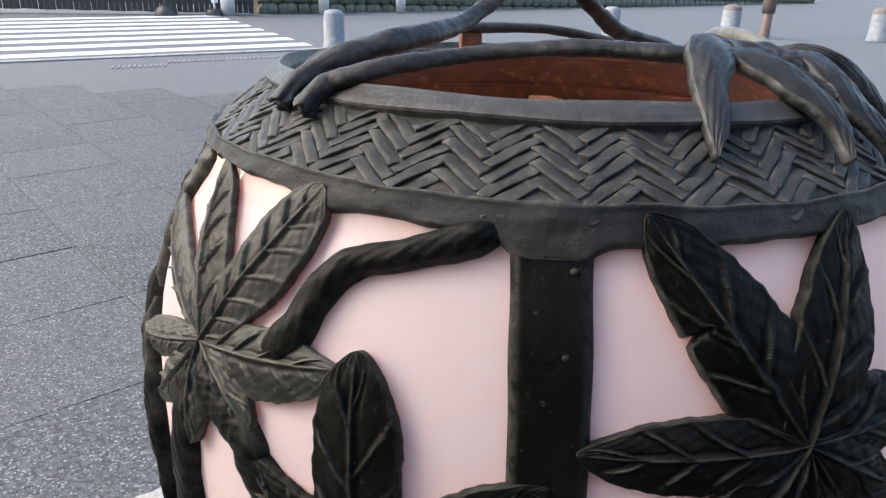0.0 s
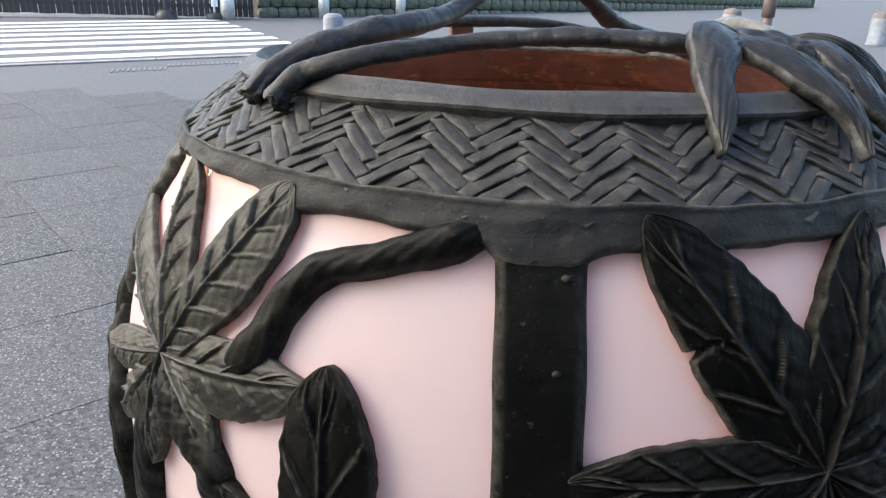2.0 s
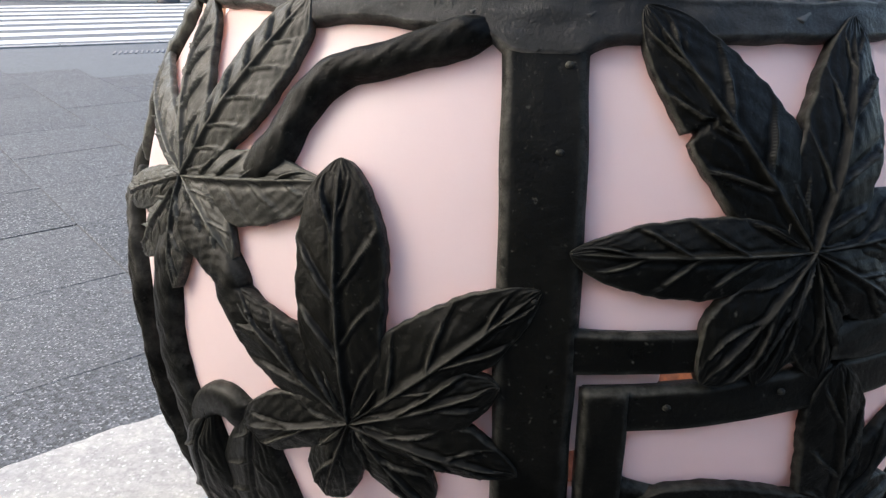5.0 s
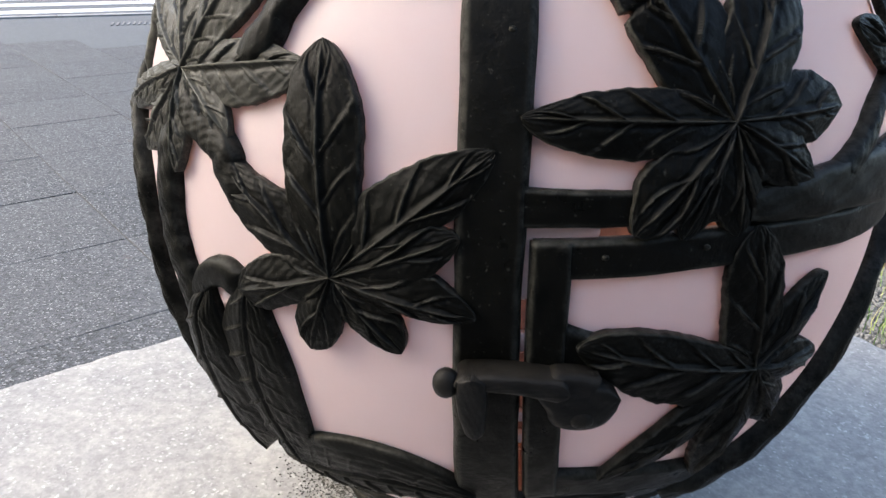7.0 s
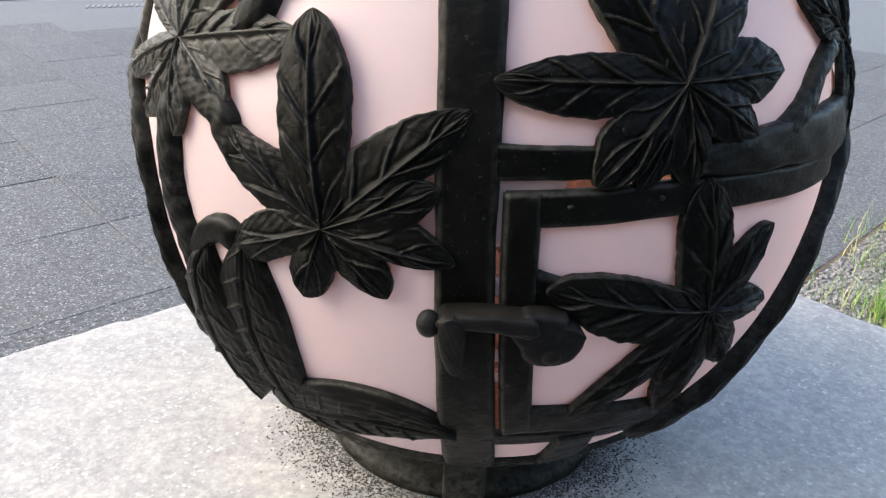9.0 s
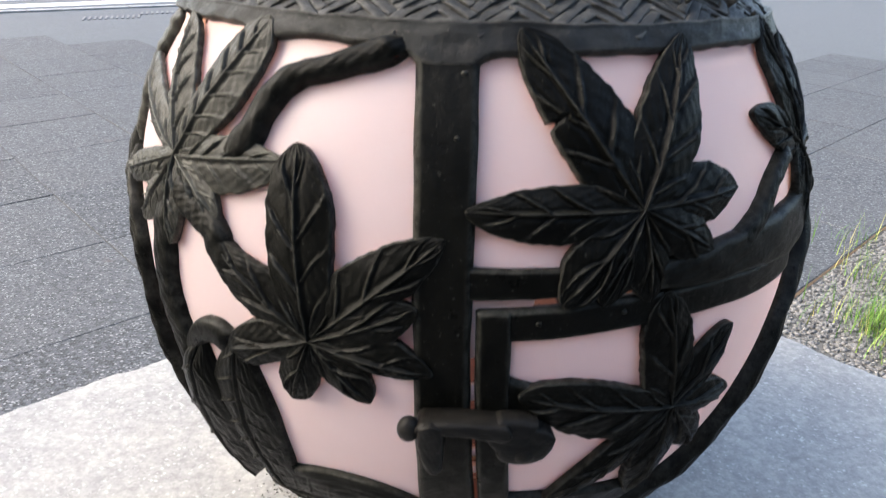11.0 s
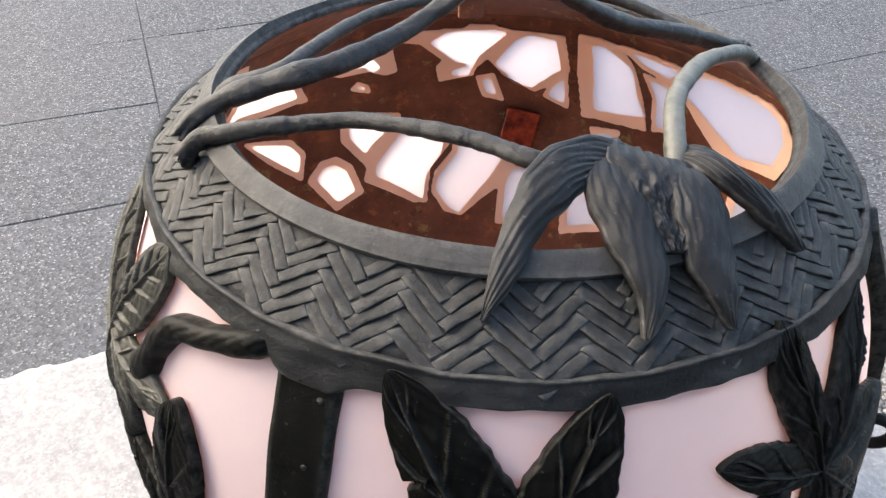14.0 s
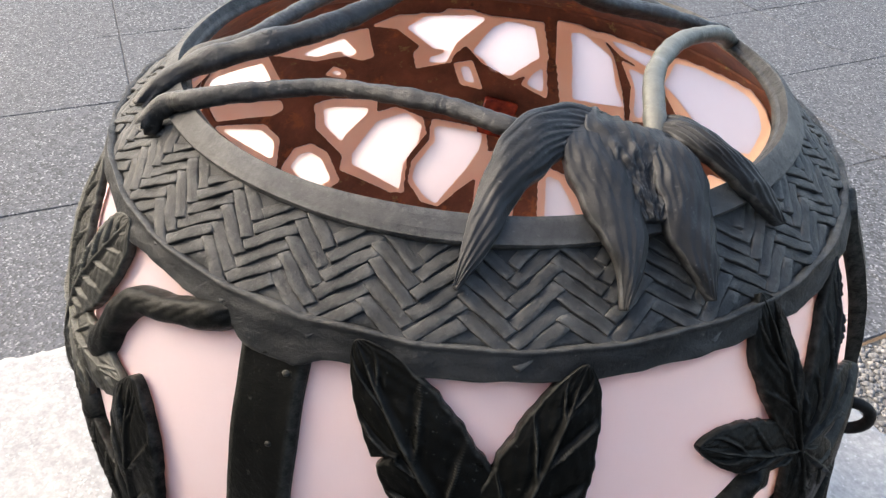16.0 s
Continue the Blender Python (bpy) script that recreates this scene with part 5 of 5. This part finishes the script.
# ---- bollards and poles ----
def bollard(x, y, h, r, lean):
    ob = thing("bollard", "stout pale grey stone bollard with a stained rounded top", "bollard", (x, y, ground_z(y) - 0.02), group="bollards along the road")
    part("shaft", lathe("shaft", [(r * 1.08, 0.0), (r * 1.08, 0.04), (r * 1.0, 0.07), (r * 0.97, h * 0.78), (r * 0.95, h * 0.80)], BOLLARD, 32), ob)
    part("cap", lathe("cap", [(r * 0.95, h * 0.80), (r * 0.94, h * 0.88), (r * 0.80, h * 0.95), (r * 0.5, h * 0.985), (0.001, h)], RUST if lean else BOLLARD, 32), ob)


bollard(-2.06, 13.75, 0.70, 0.20, False)
bollard(7.52, 18.86, 0.78, 0.24, True)
bollard(11.15, 18.39, 0.82, 0.24, True)
bollard(3.95, 16.9, 0.74, 0.20, False)


def pole(name, x, y, h, r, mats, label, sleeve):
    ob = thing(name, label, "pole", (x, y, ground_z(y) - 0.02))
    part("shaft", lathe("shaft", [(r, 0), (r, h), (r * 0.4, h + 0.01), (0.001, h + 0.012)], mats, 24), ob)
    part("sleeve", lathe("sleeve", [(r * 1.01, sleeve), (r * 1.25, sleeve), (r * 1.25, sleeve + 0.7), (r * 1.01, sleeve + 0.72)], mats, 24), ob)


pole("sign_pole", 8.13, 18.14, 3.2, 0.125, POLE, "brown painted steel sign pole by the road", 0.62)
pole("lamp_pole", -6.19, 21.0, 4.5, 0.16, GREYPOLE, "grey galvanised steel pole beside the dark fence", 0.0)
pole("guard_post", -3.66, 22.5, 1.6, 0.13, GREYPOLE, "grey steel post before the stone wall", 0.0)
pole("guard_post", -1.39, 24.2, 1.6, 0.13, GREYPOLE, "grey steel post before the stone wall", 0.0)

# banner on a weighted stand
banner = thing("banner_stand", "pale blue cloth banner hanging on a pole with a dark base", "banner", (-6.55, 20.9, ground_z(20.9) - 0.02))
part("base", lathe("base", [(0.24, 0), (0.24, 0.10), (0.19, 0.16), (0.05, 0.19)], DARKFENCE, 20), banner)
part("pole", lathe("pole", [(0.025, 0.15), (0.025, 2.4), (0.001, 2.41)], GREYPOLE, 12), banner)
bm = bmesh.new()
bmesh.ops.create_grid(bm, x_segments=8, y_segments=16, size=0.5)
for vtx in bm.verts:
    x, y = vtx.co.x, vtx.co.y
    vtx.co = (0.19 * (x + 0.1), 0.02 * math.sin(x * 9 + y * 3), 1.30 + 1.9 * y)
bmesh.ops.solidify(bm, geom=bm.faces[:], thickness=0.006)
part("cloth", bm_mesh("cloth", bm, CLOTH, True), banner)
stand = thing("stand", "dark pole with a dark round base by the fence", "stand", (-7.75, 20.4, ground_z(20.4) - 0.02))
part("base", lathe("base", [(0.30, 0), (0.30, 0.10), (0.20, 0.24), (0.07, 0.28)], DARKFENCE, 20), stand)
part("pole", lathe("pole", [(0.05, 0.2), (0.05, 2.2), (0.001, 2.21)], DARKFENCE, 12), stand)

# ---- the far side: dark fence, mossy wall, hedge ----
fence = thing("fence", "tall dark painted fence of close upright boards", "fence", (-5.6, 21.6, ground_z(21.6) - 0.05), 10.0, kind="structure")
part("rail", box("rail", (9.0, 0.08, 0.12), DARKFENCE, 0.01, (-4.5, 0.09, 0.35)), fence)
part("rail", box("rail", (9.0, 0.08, 0.12), DARKFENCE, 0.01, (-4.5, 0.09, 2.2)), fence)
fence_board = box("board", (0.145, 0.03, 2.6), DARKFENCE, 0.004, (0, 0, 1.3))
for k in range(58):
    ob = part("board", fence_board, fence)
    ob.matrix_basis = pose(-0.08 - 0.155 * k, 0.012 * math.sin(k * 2.1), 0.06 + 0.01 * math.sin(k), 0, 0, 0)

far_wall = thing("stone_wall", "low mossy wall of rough grey stones", "wall", (-5.5, 21.9, ground_z(22) - 0.1), 37.0, kind="structure")
part("core", box("core", (34, 0.5, 1.25), JOINT, 0, (17, 0.35, 0.6)), far_wall)
stone = []
for k in range(3):
    bm = bmesh.new()
    bmesh.ops.create_icosphere(bm, subdivisions=2, radius=0.5)
    for vtx in bm.verts:
        vtx.co = Vector([math.copysign(abs(c * 2) ** 0.55 / 2, c) for c in vtx.co]) * (1 + 0.16 * noise.noise(vtx.co * 3 + Vector((k * 7, 0, 0))))
    stone.append(bm_mesh("stone", bm, WALLSTONE, True))
for row in range(3):
    x = 0.0
    while x < 33:
        w = random.uniform(0.35, 0.75)
        ob = part("stone", stone[random.randrange(3)], far_wall)
        ob.matrix_basis = pose(x + w / 2, 0.10, 0.20 + 0.40 * row) @ Matrix.Diagonal((w * 1.02, 0.32, 0.42, 1))
        x += w


def leaf_cloud(count, place, size):
    v, f = [], []
    for k in range(count):
        p = Vector(place())
        a = Vector((random.uniform(-1, 1), random.uniform(-1, 1), random.uniform(-0.6, 0.6))).normalized() * size * random.uniform(0.6, 1.3)
        b = a.cross(Vector((random.uniform(-1, 1), random.uniform(-1, 1), random.uniform(-1, 1)))).normalized() * a.length * 0.42
        i = len(v)
        v += [p - a, p + b, p + a, p - b]
        f.append((i, i + 1, i + 2, i + 3))
    return v, f


v, f = leaf_cloud(9000, lambda: (random.uniform(0, 33), 0.9 + random.gauss(0, 0.35), 1.1 + abs(random.gauss(0, 0.55))), 0.10)
hedge = tagged(new("hedge", mesh("hedge", v, f, LEAFGREEN, None, False)), "dark green clipped hedge above the stone wall", "hedge", kind="stuff")
hedge.matrix_world = pose(-5.5, 21.9, ground_z(22) - 0.1, 0, 0, 37.0)
tagged(new("far_pavement", flat_on_ground("far_pavement", [(-40, 12.5), (-8.6, 20.2), (-5.6, 21.4), (-12, 40), (-60, 40)], 0.02, 0.08, CONCRETE)), "pale concrete footway beyond the crossing", "pavement", kind="structure")

# ---- verge of gravel with weeds beside the plinth ----
verge = tagged(new("gravel_verge", ground_patch("gravel_verge", 0.885, 8.0, -4.0, 0.785, -0.006, GRAVEL)),
               "bare gravelly verge beside the stone block", "ground", kind="structure")
MOSS = plain("rusty_joint_soil", (0.055, 0.034, 0.018), (0.12, 0.075, 0.038), 30, 0.95)
v, f = [], []
for k in range(160):
    p, w = grid_xy(0.95 + 0.045 * k, 0.779), 0.006 + 0.004 * noise.noise((k * 0.37, 1.0, 2.0))
    for d in (-w, w):
        v.append((p.x + GN.x * d, p.y + GN.y * d, ground_z(p.y) + 0.0035))
f = [(2 * k, 2 * k + 2, 2 * k + 3, 2 * k + 1) for k in range(159)]
tagged(new("joint_soil", mesh("joint_soil", v, f, MOSS)), "rusty brown soil in the joint beside the verge", "ground", kind="structure")
v, f = [], []
oct_v = [(1, 0, 0), (0, 1, 0), (-1, 0, 0), (0, -1, 0), (0, 0, 0.8), (0, 0, -0.5)]
oct_f = [(0, 1, 4), (1, 2, 4), (2, 3, 4), (3, 0, 4), (1, 0, 5), (2, 1, 5), (3, 2, 5), (0, 3, 5)]
for k in range(15000):
    p = grid_xy(random.uniform(1.7, 4.3), random.uniform(-0.25, 0.77))
    sz, a = random.uniform(0.005, 0.019), random.uniform(0, 6.3)
    i = len(v)
    for x, y, z in oct_v:
        x, y, z = x * random.uniform(0.7, 1.2), y * random.uniform(0.6, 1.0), z * random.uniform(0.6, 1.0)
        v.append((p.x + sz * (x * math.cos(a) - y * math.sin(a)), p.y + sz * (x * math.sin(a) + y * math.cos(a)), ground_z(p.y) - 0.004 + sz * z))
    f += [tuple(q + i for q in t) for t in oct_f]
tagged(new("pebbles", mesh("pebbles", v, f, PEBBLE, None, True)), "loose grey pebbles on the verge", "gravel", kind="stuff")

for cx, cy, cnt, hh, spread in ((2.76, 0.36, 110, 0.13, 0.06), (2.88, 0.46, 160, 0.16, 0.06), (3.02, 0.42, 160, 0.15, 0.06), (3.35, 0.60, 60, 0.20, 0.07), (2.66, 0.20, 90, 0.10, 0.06), (3.75, 0.80, 26, 0.24, 0.10), (2.78, 0.58, 16, 0.22, 0.09), (3.2, 0.2, 300, 0.15, 0.10)):
    v, f = [], []
    for k in range(cnt):
        p = grid_xy(cx + random.gauss(0, spread), cy + random.gauss(0, spread))
        a, h, bend = random.uniform(0, 6.3), hh * random.uniform(0.5, 1.2), random.uniform(0.1, 0.7)
        d, sd = Vector((math.cos(a), math.sin(a), 0)), Vector((-math.sin(a), math.cos(a), 0)) * random.uniform(0.0012, 0.0028)
        i = len(v)
        for q in range(5):
            t = q / 4
            c = p + d * (h * bend * t * t) + Vector((0, 0, ground_z(p.y) - 0.015 + h * (t - 0.25 * bend * t * t)))
            v += [c - sd * (1 - t * 0.95), c + sd * (1 - t * 0.95)]
        f += [(i + 2 * q, i + 2 * q + 1, i + 2 * q + 3, i + 2 * q + 2) for q in range(4)]
    tagged(new("grass_tuft", mesh("grass_tuft", v, f, GRASS)), "small tuft of green and straw-coloured weeds", "grass", kind="stuff")

# ---- unseen plain wall added behind the camera, blocks sky from the lantern's front ----
back = tagged(new("wall_south", box("wall_south", (60, 0.3, 10.0), WALLGREY, 0.0, (0, 0, 5.0))), "plain grey wall, unseen, added to darken the lantern's front", "wall", kind="structure")
back.matrix_world = pose(8.0, -11.0, -0.05)

# ---- paving: square dark aggregate slabs ----
PITCH_A, PITCH_B, A0, B0 = 0.77, 0.81, 0.11, 0.79
SLABS = []
for i in range(-3, 20):
    for j in range(-5, 20):
        p = grid_xy(A0 + (i + 0.5) * PITCH_A, B0 + (j + 0.5) * PITCH_B)
        if not ((j < 0 and i > 0) or p.y < -3 or p.y > 8.6 or p.x > 9):
            SLABS.append((i, j, p))
v, f = [], []
for i, j, p in SLABS:
    k = len(v)
    for a, b in ((-0.5, -0.5), (0.5, -0.5), (0.5, 0.5), (-0.5, 0.5)):
        q = p + grid_xy(a * PITCH_A, b * PITCH_B)
        v.append((q.x, q.y, ground_z(q.y) - 0.005))
    f.append((k, k + 1, k + 2, k + 3))
pavement = tagged(new("pavement", mesh("pavement", v, f, JOINT)), "plaza paved with square dark aggregate slabs", "pavement", kind="structure")
paver = box("paver", (PITCH_A - 0.005, PITCH_B - 0.005, 0.06), PAVER, 0.003, (0, 0, -0.03), 1)
for i, j, p in SLABS:
    slope = math.degrees(math.atan((ground_z(p.y + 0.1) - ground_z(p.y - 0.1)) / 0.2))
    ob = part("paver", paver, pavement)
    ob.matrix_basis = Matrix.Translation((p.x, p.y, ground_z(p.y) + 0.0012 * math.sin(i * 3.1 + j * 1.7))) @ pose(0, 0, 0, slope, 0, 0) @ pose(0, 0, 0, 0, 0, GRID)
